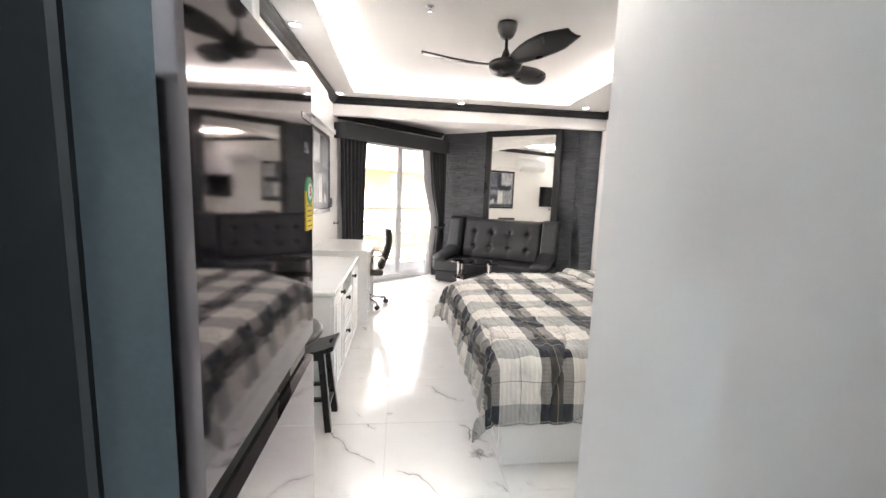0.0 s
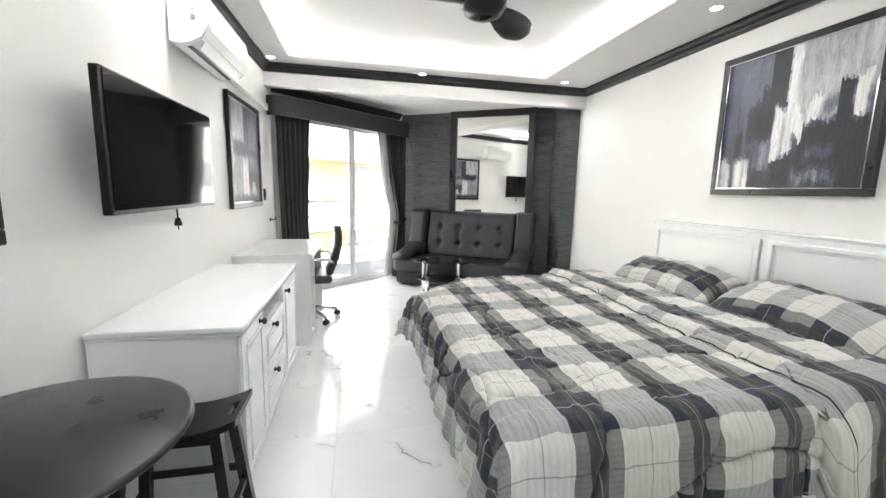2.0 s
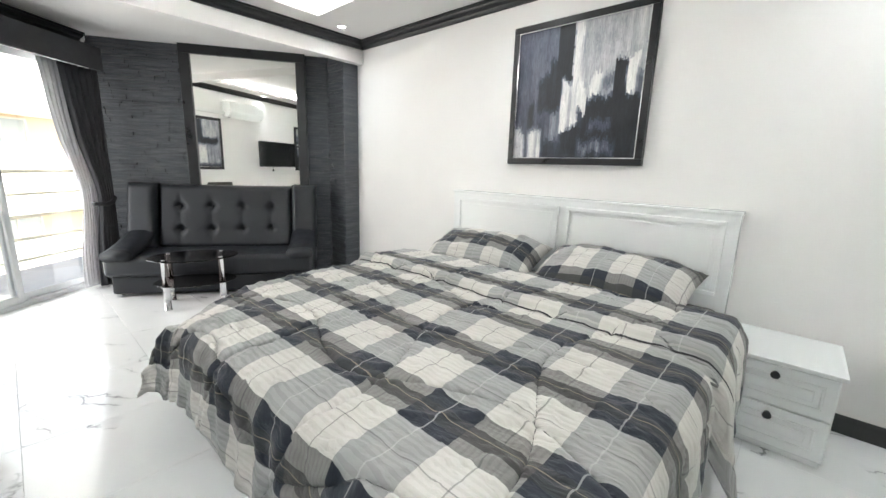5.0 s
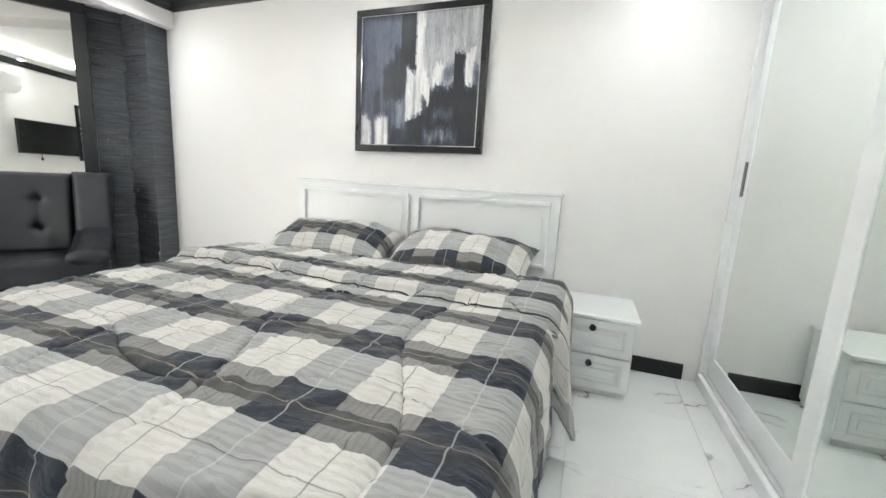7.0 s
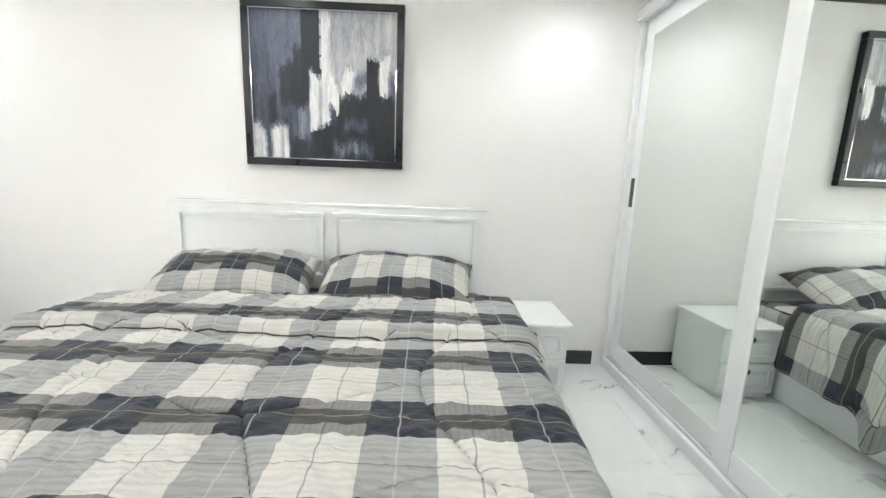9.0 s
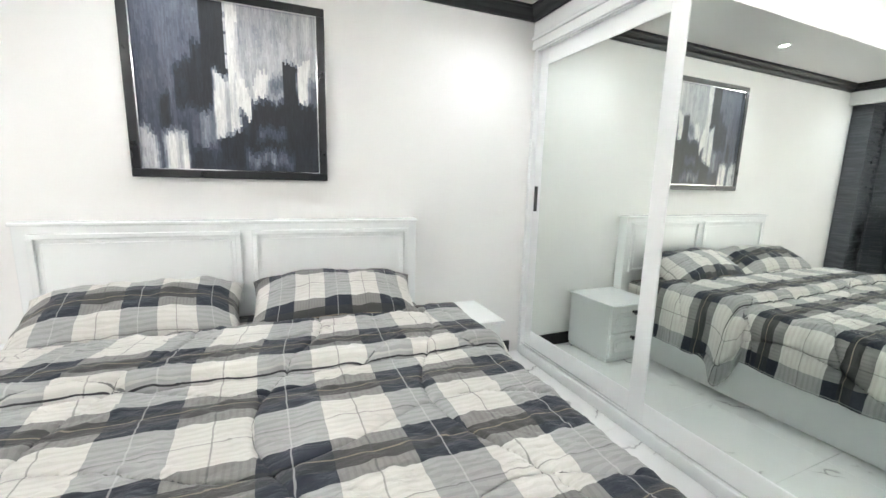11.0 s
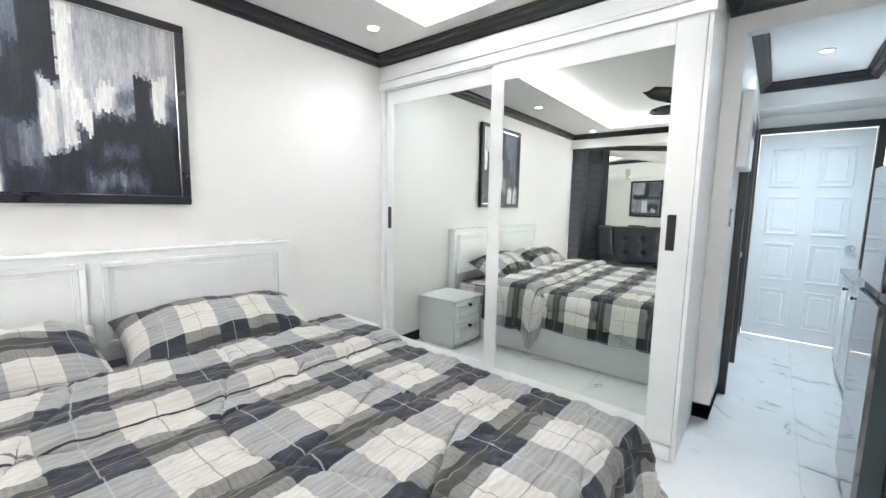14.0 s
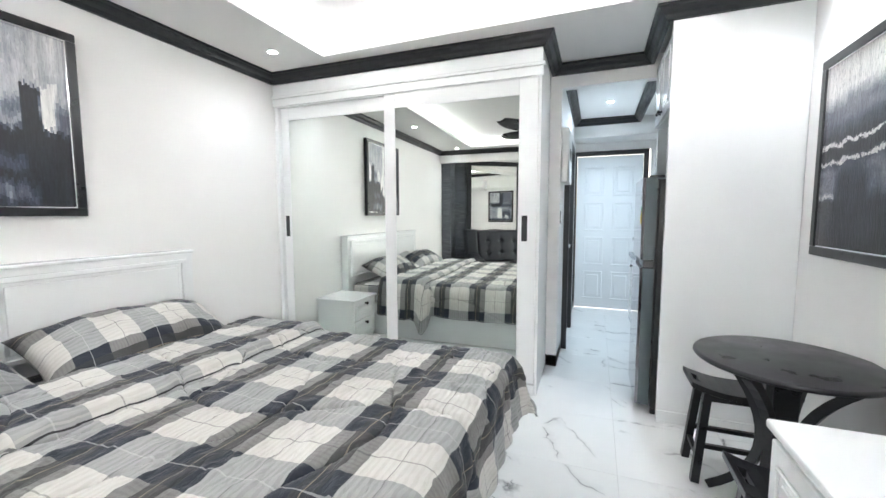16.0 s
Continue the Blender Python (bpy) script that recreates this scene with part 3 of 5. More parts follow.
bm_box(bm, X0 + 0.02, X1 - 0.035, HALL_N - FRONT + 0.02, -0.06, 0, 0.07)
bm_box(bm, X0 + 0.02, X1 - 0.035, HALL_N - FRONT + 0.02, 0.0, 2.33, 2.525)
ob_from("body", bm, LACQUER, wd)
bm = bmesh.new()
bm_box(bm, X0 - 0.012, X1, 0.001, 0.022, 2.335, 2.40, 0.004, 1)
bm_box(bm, X0 - 0.024, X1, 0.001, 0.034, 2.40, 2.425, 0.006, 2)
bm_box(bm, X0 - 0.006, X1, 0.001, 0.014, 2.425, 2.525, 0.003, 1)
ob_from("header", bm, LACQUER, wd)
box("plinth", X0 + 0.02, X1 - 0.035, -0.055, 0.012, 0.0, 0.075, LACQUER, wd, 0.004, 1)
bm = bmesh.new()
for y in (-0.045, -0.012):
    bm_box(bm, X0 + 0.02, X1 - 0.035, y - 0.004, y + 0.004, 0.0755, 0.084)
ob_from("rail", bm, CHROME, wd)


def mirror_door(parent, x0, x1, y, z0, z1, left, right, handle_x):
    bm = bmesh.new()
    bm_box(bm, x0, x0 + right, y - 0.028, y, z0, z1, 0.003, 1)
    bm_box(bm, x1 - left, x1, y - 0.028, y, z0, z1, 0.003, 1)
    bm_box(bm, x0 + right, x1 - left, y - 0.028, y, z0, z0 + 0.125, 0.003, 1)
    bm_box(bm, x0 + right, x1 - left, y - 0.028, y, z1 - 0.112, z1, 0.003, 1)
    d = ob_from("door", bm, LACQUER, parent)
    box("mirror", x0 + right, x1 - left, y - 0.018, y - 0.006, z0 + 0.125, z1 - 0.112, MIRROR, d)
    bm = bmesh.new()
    hx = handle_x
    bm_box(bm, hx - 0.021, hx + 0.021, y + 0.0005, y + 0.004, 1.165, 1.355, 0.0015, 1)
    bm_box(bm, hx - 0.013, hx + 0.013, y + 0.0035, y + 0.0045, 1.175, 1.345)
    ob_from("handle", bm, BLACKPL, d)


mirror_door(wd, 1.62 - 1.65, 2.79 - 1.65, -0.032, 0.088, 2.33, 0.085, 0.09, 2.748 - 1.65)
mirror_door(wd, 0.475 - 1.65, 1.71 - 1.65, 0.0, 0.088, 2.33, 0.10, 0.135, 0.560 - 1.65)

# ---- kitchen end ----
fp = tagged(box("fridge_panel", WEST + 0.002, -0.335, PANEL - 0.04, PANEL, 0.001, SOFFIT - 0.003, LACQUER, None, 0.003, 1), "tall plain white side panel beside the refrigerator", "cabinet panel")

fr = thing("refrigerator", pose(-0.528, 0.584, 0), "dark glossy steel two-door refrigerator with an energy label", "refrigerator")
box("body", -0.33, 0.225, -0.262, 0.262, 0.05, 1.59, STEELSIDE, fr, 0.01, 2)
for z0, z1 in ((0.075, 1.005), (1.062, 1.60)):
    bm = bmesh.new()
    n = 60
    prof = []
    for i in range(n + 1):
        a = i / n * 2 - 1
        prof.append((0.318 - 0.016 * max(0.0, abs(a) - 0.94) ** 2 / 0.0036, 0.270 * a))
    lo = [bm.verts.new((x, y, z0)) for x, y in prof]
    hi = [bm.verts.new((x, y, z1)) for x, y in prof]
    blo = [bm.verts.new((0.235, y, z0)) for x, y in prof]
    bhi = [bm.verts.new((0.235, y, z1)) for x, y in prof]
    for i in range(n):
        bm.faces.new((lo[i], lo[i + 1], hi[i + 1], hi[i]))
        bm.faces.new((blo[i], bhi[i], bhi[i + 1], blo[i + 1]))
        bm.faces.new((lo[i], blo[i], blo[i + 1], lo[i + 1]))
        bm.faces.new((hi[i], hi[i + 1], bhi[i + 1], bhi[i]))
    for i in (0, n):
        bm.faces.new((lo[i], hi[i], bhi[i], blo[i])).material_index = 1
    ob_from("door", bm, [STEEL, DOORSIDE], fr)
box("gasket", 0.225, 0.235, -0.255, 0.255, 0.08, 1.59, BLACKPL, fr)
box("grip", 0.236, 0.298, -0.262, 0.262, 1.007, 1.06, BLACKPL, fr, 0.004, 1)
box("plinth", -0.3, 0.22, -0.25, 0.25, 0.012, 0.048, BLACKPL, fr)
for x in (-0.27, 0.2):
    for y in (-0.22, 0.22):
        lathe("foot", [(0.022, 0.001), (0.022, 0.014), (0.012, 0.05)], BLACKPL, fr, Matrix.Translation((x, y, 0)), 12)
box("hinge", 0.19, 0.28, 0.21, 0.255, 1.601, 1.615, BLACKPL, fr, 0.004, 1)


def text_part(body, size, m, mat, parent):
    c = bpy.data.curves.new("lettering", "FONT")
    c.body, c.size, c.extrude = body, size, 0.0006
    c.align_x, c.align_y = "CENTER", "CENTER"
    c.materials.append(mat)
    ob = new("lettering", c)
    ob.parent = parent
    ob.matrix_local = m
    return ob


FACE = 0.3185
lab = thing("energy_label", pose(-0.528 + FACE, 0.584 + 0.222, 1.30), "yellow energy label with a red number five stuck on the refrigerator", "label")
bm = bmesh.new()
bm_box(bm, 0.0, 0.0015, -0.029, 0.029, 0.0, 0.082)
ob_from("card", bm, YELLOW, lab)
bm = bmesh.new()
bm_lathe(bm, [(0.029, 0.0), (0.029, 0.0018), (0.001, 0.0019)], Matrix.Translation((0.0, 0, 0.082)) @ pose(0, 0, 0, 0, 90, 0), 28)
ob_from("arch", bm, GREENP, lab)
bm = bmesh.new()
bm_lathe(bm, [(0.017, 0.0), (0.017, 0.0026), (0.001, 0.0027)], Matrix.Translation((0.0, 0, 0.081)) @ pose(0, 0, 0, 0, 90, 0), 24)
ob_from("disc", bm, PAPER, lab)
text_part("5", 0.028, Matrix.Translation((0.0034, 0, 0.081)) @ pose(0, 0, 0, 90, 0, 90), RED, lab)
bm = bmesh.new()
for i in range(5):
    bm_box(bm, 0.0014, 0.0022, -0.023, 0.019 - 0.009 * (i % 2), 0.008 + 0.0105 * i, 0.0105 + 0.0105 * i)
ob_from("print", bm, material("brown_print", (0.3, 0.16, 0.03), 0.6), lab)
tx = thing("warranty_sticker", pose(-0.528 + FACE, 0.584 + 0.205, 1.468), "silver number ten sticker on the refrigerator door", "sticker")
text_part("10", 0.032, Matrix.Translation((0.001, 0, 0)) @ pose(0, 0, 0, 90, 0, 90), CHROME, tx)
bm = bmesh.new()
bm_box(bm, 0.0, 0.001, -0.035, 0.035, 0.055, 0.066)
ob_from("bar", bm, CHROME, tx)

cab = thing("wall_cabinet", pose(-0.60, 0.55, 2.0), "white wall cabinet over the refrigerator with black knobs", "cabinet")
bm = bmesh.new()
bm_box(bm, -0.298, 0.24, -0.37, 0.318, 0.03, 0.49, 0.002, 1)
ob_from("body", bm, LACQUER, cab)
for y0, y1, ky in ((-0.365, -0.028, -0.06), (-0.022, 0.315, 0.01)):
    bm = bmesh.new()
    panelled(bm, y0, y1, 0.035, 0.485, 0, 0.02, 0.05)
    bmesh.ops.transform(bm, matrix=pose(0.2405, 0, 0, 0, 0, 90), verts=bm.verts)
    dd = ob_from("door", bm, LACQUER, cab)
    knob(dd, (0.262, ky, 0.075), out=(1, 0, 0))
box("shelf_board", -0.298, 0.22, -0.37, 0.318, -0.37, -0.352, LACQUER, cab)
bm = bmesh.new()
bm_box(bm, -0.298, 0.235, -0.388, -0.371, -1.998, 0.49)
ob_from("side_panel", bm, LACQUER, cab)

mw = thing("microwave_oven", pose(-0.61, 0.60, 1.649), "grey and white microwave oven in the niche over the refrigerator", "microwave")
box("body", -0.2, 0.18, -0.22, 0.22, 0.008, 0.25, PLASTIC, mw, 0.008, 2)
box("door", 0.181, 0.2, -0.21, 0.10, 0.02, 0.24, SCREEN, mw, 0.005, 1)
box("control_panel", 0.181, 0.198, 0.105, 0.21, 0.02, 0.24, CHROME, mw, 0.004, 1)
tube("handle", [(0.201, 0.075, 0.05), (0.225, 0.075, 0.06), (0.225, 0.075, 0.20), (0.201, 0.075, 0.21)], 0.007, CHROME, mw)
for x in (-0.16, 0.15):
    for y in (-0.18, 0.18):
        lathe("foot", [(0.012, 0), (0.012, 0.009)], BLACKPL, mw, Matrix.Translation((x, y, 0)), 10)

ct = thing("kitchen_counter", pose(-0.65, -0.70, 0), "white kitchen base unit with a grey stone top", "counter")
bm = bmesh.new()
bm_box(bm, -0.305, 0.29, -0.9, 0.845, 0.08, 0.86)
bm_box(bm, -0.305, 0.24, -0.9, 0.845, 0.001, 0.08)
ob_from("body", bm, LACQUER, ct)
box("worktop", -0.305, 0.33, -0.93, 0.858, 0.861, 0.90, STONETOP, ct, 0.005, 2)
for i in range(4):
    bm = bmesh.new()
    panelled(bm, -0.895 + i * 0.435, -0.465 + i * 0.435, 0.09, 0.85, 0, 0.018)
    bmesh.ops.transform(bm, matrix=pose(0.291, 0, 0, 0, 0, 90), verts=bm.verts)
    dd = ob_from("door", bm, LACQUER, ct)
    knob(dd, (0.31, -0.5 + i * 0.435, 0.78), out=(1, 0, 0))
wc = thing("wall_cabinet", pose(-0.66, -0.80, 2.0), "white kitchen wall cabinet with glass-like glossy doors", "cabinet")
box("body", -0.298, 0.05, -0.8, 0.86, -0.35, 0.47, LACQUER, wc, 0.002, 1)
for i in range(4):
    bm = bmesh.new()
    panelled(bm, -0.795 + i * 0.414, -0.39 + i * 0.414, -0.345, 0.465, 0, 0.018)
    bmesh.ops.transform(bm, matrix=pose(0.051, 0, 0, 0, 0, 90), verts=bm.verts)
    dd = ob_from("door", bm, LACQUER, wc)
    knob(dd, (0.07, -0.43 + i * 0.414, -0.30), out=(1, 0, 0))

eb = thing("fuse_box", pose(HALL_E, -0.11, 1.65), "white electrical fuse box with a dark window on the hall wall", "fuse box")
box("case", -0.065, -0.001, -0.2, 0.2, 0, 0.47, PLASTIC, eb, 0.008, 2)
box("window", -0.069, -0.0655, -0.1, 0.1, 0.20, 0.30, BLACKPL, eb, 0.002, 1)
sw = thing("light_switch", pose(HALL_E, 0.11, 1.28), "grey metal light switch plate on the wall", "light switch")
box("plate", -0.009, -0.001, -0.035, 0.035, 0, 0.115, CHROME, sw, 0.003, 2)
box("rocker", -0.013, -0.0095, -0.012, 0.012, 0.03, 0.085, PLASTIC, sw, 0.002, 1)

# ---- bed ----
BX0, BX1, BY0, BY1 = 0.53, 2.70, 1.78, 3.68
TOP = 0.60
bed = thing("bed", pose((BX0 + BX1) / 2, (BY0 + BY1) / 2, 0), "white wooden double bed with a panelled headboard", "bed")
bx, by = bed.matrix_world.translation.x, bed.matrix_world.translation.y
bm = bmesh.new()
bm_box(bm, BX0 - bx, 2.70 - bx, BY0 - by, BY1 - by, 0.001, 0.34, 0.006, 2)
for y0, y1 in ((BY0 - by + 0.06, -0.04), (0.04, BY1 - by - 0.06)):
    panel = bmesh.new()
    panelled(panel, -y1, -y0, 0.06, 0.30, 0, 0.002, 0.03)
    bmesh.ops.transform(panel, matrix=pose(BX0 - bx, 0, 0, 0, 0, 270), verts=panel.verts)
    me = bpy.data.meshes.new("tmp")
    panel.to_mesh(me)
    panel.free()
    bm.from_mesh(me)
    bpy.data.meshes.remove(me)
ob_from("base", bm, LACQUER, bed)
bm = bmesh.new()
H0, H1, HX = 1.797 - by, 3.885 - by, 2.742 - bx
bm_box(bm, HX, HX + 0.085, H0, H1, 0.001, 1.11, 0.004, 2)
bm_box(bm, HX - 0.012, HX + 0.09, H0 - 0.008, H1 + 0.008, 1.0995, 1.118, 0.005, 2)
for y0, y1 in ((H0 + 0.06, (H0 + H1) / 2 - 0.03), ((H0 + H1) / 2 + 0.03, H1 - 0.06)):
    panel = bmesh.new()
    panelled(panel, -y1, -y0, 0.62, 1.06, 0, 0.003, 0.0, 0.028, 0.018)
    bmesh.ops.transform(panel, matrix=pose(HX, 0, 0, 0, 0, 270), verts=panel.verts)
    me = bpy.data.meshes.new("tmp")
    panel.to_mesh(me)
    panel.free()
    bm.from_mesh(me)
    bpy.data.meshes.remove(me)
ob_from("headboard", bm, LACQUER, bed)


def sheet_uv(ob, s=1.0):
    """Box-mapped cloth coordinates in metres."""
    me = ob.data
    lay = me.uv_layers.new(name="UVMap")
    for p in me.polygons:
        n = p.normal
        for li in p.loop_indices:
            c = me.vertices[me.loops[li].vertex_index].co
            lay.data[li].uv = (c.y * s, c.x * s) if abs(n.z) > 0.6 else ((c.y * s, c.z * s) if abs(n.x) > abs(n.y) else (c.x * s, c.z * s))


mt = tagged(box("mattress", BX0 + 0.10, 2.702, BY0 + 0.03, BY1 - 0.12, 0.341, 0.565, PLAID3, None, 0.05, 4), "thick mattress in a dark checked fitted sheet", "mattress")
sheet_uv(mt)
for p in mt.data.polygons:
    p.use_smooth = True


def fbm(x, y, z=0.0, o=4):
    t, a = 0.0, 1.0
    for _ in range(o):
        t += a * noise.noise(Vector((x, y, z)))
        x, y, a = x * 2.03 + 7.1, y * 2.03 - 3.3, a * 0.5
    return t


DROP_FOOT, DROP_S, DROP_N = 0.37, 0.36, 0.34
LEN = 2.30 - BX0
WID = 2.0


def head_edge(v):
    """The head edge lies a little askew."""
    return 0.02 + 0.15 * v


def quilt(u, v):
    """Cloth coordinates: s from the head edge to the foot hem, w from the south hem to the north hem."""
    s = head_edge(v) + u * (LEN + DROP_FOOT - head_edge(v))
    w = -DROP_S + v * (WID + DROP_S + DROP_N)
    a = max(0.0, s - LEN)
    b = -w if w < 0 else max(0.0, w - WID)
    r = 0.07
    side = -1 if w < 0 else 1

    def bend(e):
        if e <= 0:
            return 0.0, 0.0
        q = min(e / r, math.pi / 2)
        return r * math.sin(q) + max(0, e - r * math.pi / 2) * 0.10, r * (1 - math.cos(q)) + max(0, e - r * math.pi / 2) * 0.99

    oa, da = bend(a)
    obb, db = bend(b)
    x = 2.30 - min(s, LEN) - oa
    q = min(1.0, s / 0.55)
    top_w = 1.95 + 0.14 * q * q * (3 - 2 * q) - 0.20 * (min(s, LEN) / LEN) ** 1.5
    y = BY0 - 0.005 + min(max(w, 0), WID) * top_w / WID + side * obb
    z = TOP + 0.012 - (da ** 3 + db ** 3) ** (1 / 3)
    e1, e2 = (min(1.0, max(0.0, k)) for k in ((s - LEN + 0.45) / 0.45, (w - WID + 0.45) / 0.45))
    z -= 0.11 * e1 * e1 * e2 * e2          # the foot corner sags
    both = min(a, b)
    if both > 0:                       # corners flare out
        x -= both * 0.24
        y += side * both * 0.18
        z += both * 0.12
    # turned-back band near the pillows
    f = s - 0.58 - 0.018 * math.sin(w * 2.7 + 0.5)
    ridge = 0.030 / (1 + math.exp(max(-40, min(40, f / 0.004)))) - 0.012 * math.exp(-((f - 0.022) / 0.012) ** 2) + 0.016 * math.exp(-((f + 0.035) / 0.03) ** 2)
    on = 1 if a == 0 and b == 0 else 0.0
    z += ridge * (on if b == 0 else max(0, 1 - b * 3))
    if b > 0 and s < 0.66:
        y += side * 0.035
        z -= 0.03 * min(1, b * 5) * (1 if side < 0 else 0.3)
        if side < 0:
            tip = b / DROP_S * math.exp(-((s - 0.60) / 0.07) ** 2)
            y -= 0.07 * tip
            z -= 0.15 * tip
    # stitched curves, loft and creases
    ph = 0.10 * math.sin(w * 5.2)
    d1 = abs(((s + ph) / 0.42) % 1 - 0.5) * 0.42
    d2 = abs(((w + 0.12 * math.sin(s * 4.4 + 0.6)) / 0.55) % 1 - 0.5) * 0.55
    puff = 0.008 - 0.014 * math.exp(-(d1 / 0.010) ** 2) - 0.014 * math.exp(-(d2 / 0.010) ** 2)
    crease = 0.007 * fbm(w * 2.2, s * 4.0, 1.3) + 0.004 * fbm(w * 8, s * 19, 4.1, 3)
    p, q = w + 0.8 * s + 0.1 * fbm(w * 1.5, s * 1.5, 3), s - 0.45 * w
    flat = max(0.0, 1 - max(a, b) * 12)
    crease += flat * 0.008 * max(0.0, 1 - abs(fbm(p * 1.6, q * 6.5, 7.7, 2)) * 5) ** 2
    crease += flat * 0.006 * max(0.0, 1 - abs(fbm((s + w) * 5.5, (w - s) * 1.4, 2.2, 2)) * 6) ** 2
    if a > 0.02 or b > 0.02:
        ruck = 0.016 * math.sin((w if a > b else s) * 38 + 4 * fbm(w * 2, s * 2)) * min(1, (max(a, b)) * 8)
        crease = crease * 1.6 + ruck * (0.45 if a > b else 0.2)
    d = puff + crease
    if a > 0.06 and a >= b:
        x -= d
        z -= 0.02 * fbm(w * 2.1, 0.0, 9.0)
    elif b > 0.06:
        y += side * d
        z -= 0.02 * fbm(s * 2.1, 3.0, 9.0)
    else:
        z += d + 0.006
    return Vector((x, y, z))


qo = grid("quilt", 250, 270, quilt, PLAID, None, lambda u, v: (-DROP_S + v * (WID + DROP_S + DROP_N), head_edge(v) + u * (LEN + DROP_FOOT - head_edge(v))), 0.012)
tagged(qo, "thick quilted bedspread in navy, grey and cream checks", "quilt")


def pillow(m):
    n = 40

    def fn(u, v):
        a, b = u * 2 - 1, v * 2 - 1
        x = a * 0.255 * (1 - 0.10 * (1 - abs(b)) ** 0.7)
        y = b * 0.465 * (1 - 0.07 * (1 - a * a))
        h = 0.175 * max(0.0, (1 - abs(a) ** 2.6)) ** 0.55 * max(0.0, (1 - abs(b) ** 3.0)) ** 0.5
        return Vector((x, y, h + 0.018 * fbm(a * 3, b * 4, m.translation.y) * min(1, h * 12)))

    bm = bmesh.new()
    lay = bm.loops.layers.uv.new("UVMap")
    for flip in (1, -0.3):
        vs = [[bm.verts.new(Vector((*fn(i / n, j / n).to_2d(), fn(i / n, j / n).z * flip))) for j in range(n + 1)] for i in range(n + 1)]
        for i in range(n):
            for j in range(n):
                f = bm.faces.new((vs[i][j], vs[i + 1][j], vs[i + 1][j + 1], vs[i][j + 1]))
                f.smooth = True
                for lp, (p, q) in zip(f.loops, ((i, j), (i + 1, j), (i + 1, j + 1), (i, j + 1))):
                    lp[lay].uv = (q / n * 0.92 + m.translation.y * 0.37, p / n * 0.5 + m.translation.y * 0.21)
    bmesh.ops.remove_doubles(bm, verts=bm.verts, dist=0.0005)
    ob = ob_from("pillow", bm, PLAID2, None)
    for p in ob.data.polygons:
        p.use_smooth = True
    ob.matrix_world = m
    return tagged(ob, "soft pillow in a grey, cream and navy checked case", "pillow", "pillows on the bed")


pillow(pose(2.42, 2.36, 0.655, 0, -25, -3))
pillow(pose(2.41, 3.30, 0.655, 0, -23, 5))


def nightstand(m, label):
    t = thing("nightstand", m, label, "nightstand", "bedside nightstands")
    box("body", -0.20, 0.235, -0.22, 0.22, 0.03, 0.455, LACQUER, t, 0.003, 1)
    box("plinth", -0.19, 0.23, -0.21, 0.21, 0.001, 0.0305, LACQUER, t)
    box("top", -0.235, 0.237, -0.236, 0.236, 0.456, 0.477, LACQUER, t, 0.004, 2)
    for z0, z1 in ((0.04, 0.24), (0.248, 0.447)):
        bm = bmesh.new()
        panelled(bm, -0.215, 0.215, z0, z1, 0, 0.016, 0.04)
        bmesh.ops.transform(bm, matrix=pose(-0.2005, 0, 0, 0, 0, 270), verts=bm.verts)
        d = ob_from("drawer", bm, LACQUER, t)
        knob(d, (-0.222, 0, (z0 + z1) / 2 + 0.062), 0.018, out=(-1, 0, 0))
    return t


nightstand(pose(2.58, 1.53, 0), "white two-drawer nightstand with black knobs beside the bed")
nightstand(pose(2.58, 4.155, 0), "white two-drawer nightstand with black knobs beside the bed")


def picture(m, w, h, art, label, depth=0.035, seed=1, stroke=1.0):
    """Framed canvas; local x across, z up, facing -y; stands on z = 0."""
    t = thing("painting", m, label, "painting", "framed abstract paintings")
    bm = bmesh.new()
    f = 0.045
    for a0, a1, c0, c1 in ((-w / 2, w / 2, 0, f), (-w / 2, w / 2, h - f, h), (-w / 2, -w / 2 + f, f, h - f), (w / 2 - f, w / 2, f, h - f)):
        bm_box(bm, a0, a1, -depth, -0.001, c0, c1, 0.004, 1)
    ob_from("frame", bm, BLACK, t)
    bm = bmesh.new()
    g = f
    for a0, a1, c0, c1 in ((-w / 2 + g, w / 2 - g, g, g + 0.006), (-w / 2 + g, w / 2 - g, h - g - 0.006, h - g), (-w / 2 + g, -w / 2 + g + 0.006, g + 0.006, h - g - 0.006), (w / 2 - g - 0.006, w / 2 - g, g + 0.006, h - g - 0.006)):
        bm_box(bm, a0, a1, -depth + 0.006, -0.002, c0, c1)
    ob_from("slip", bm, CHROME, t)
    cx0, cx1, cz0, cz1 = -w / 2 + g + 0.006, w / 2 - g - 0.006, g + 0.006, h - g - 0.006
    box("canvas", cx0, cx1, -0.018, -0.003, cz0, cz1, PAINTS[6], t)
    rnd = random.Random(seed)
    bm = bmesh.new()
    x = cx0
    while x < cx1 - 0.002:
        wd_ = min(rnd.choice((0.003, 0.004, 0.006, 0.009, 0.012)), cx1 - x)
        z = cz1
        while z > cz0 + 0.002:
            ln = min(rnd.uniform(0.006, 0.045) * stroke, z - cz0)
            tone = art((x - cx0) / (cx1 - cx0), (z - ln / 2 - cz0) / (cz1 - cz0)) + rnd.gauss(0, 0.016)
            y = -0.0185 - rnd.uniform(0, 0.0012)
            vs = [bm.verts.new(p) for p in ((x, y, z - ln), (x + wd_, y, z - ln), (x + wd_, y, z), (x, y, z))]
            bm.faces.new(vs).material_index = min(26, max(0, int(tone * 27)))
            z -= ln
        x += wd_
    tagged(ob_from("brush_strokes", bm, PAINTS, t), "upright strokes of navy, grey and white paint", kind="stuff")
    return t


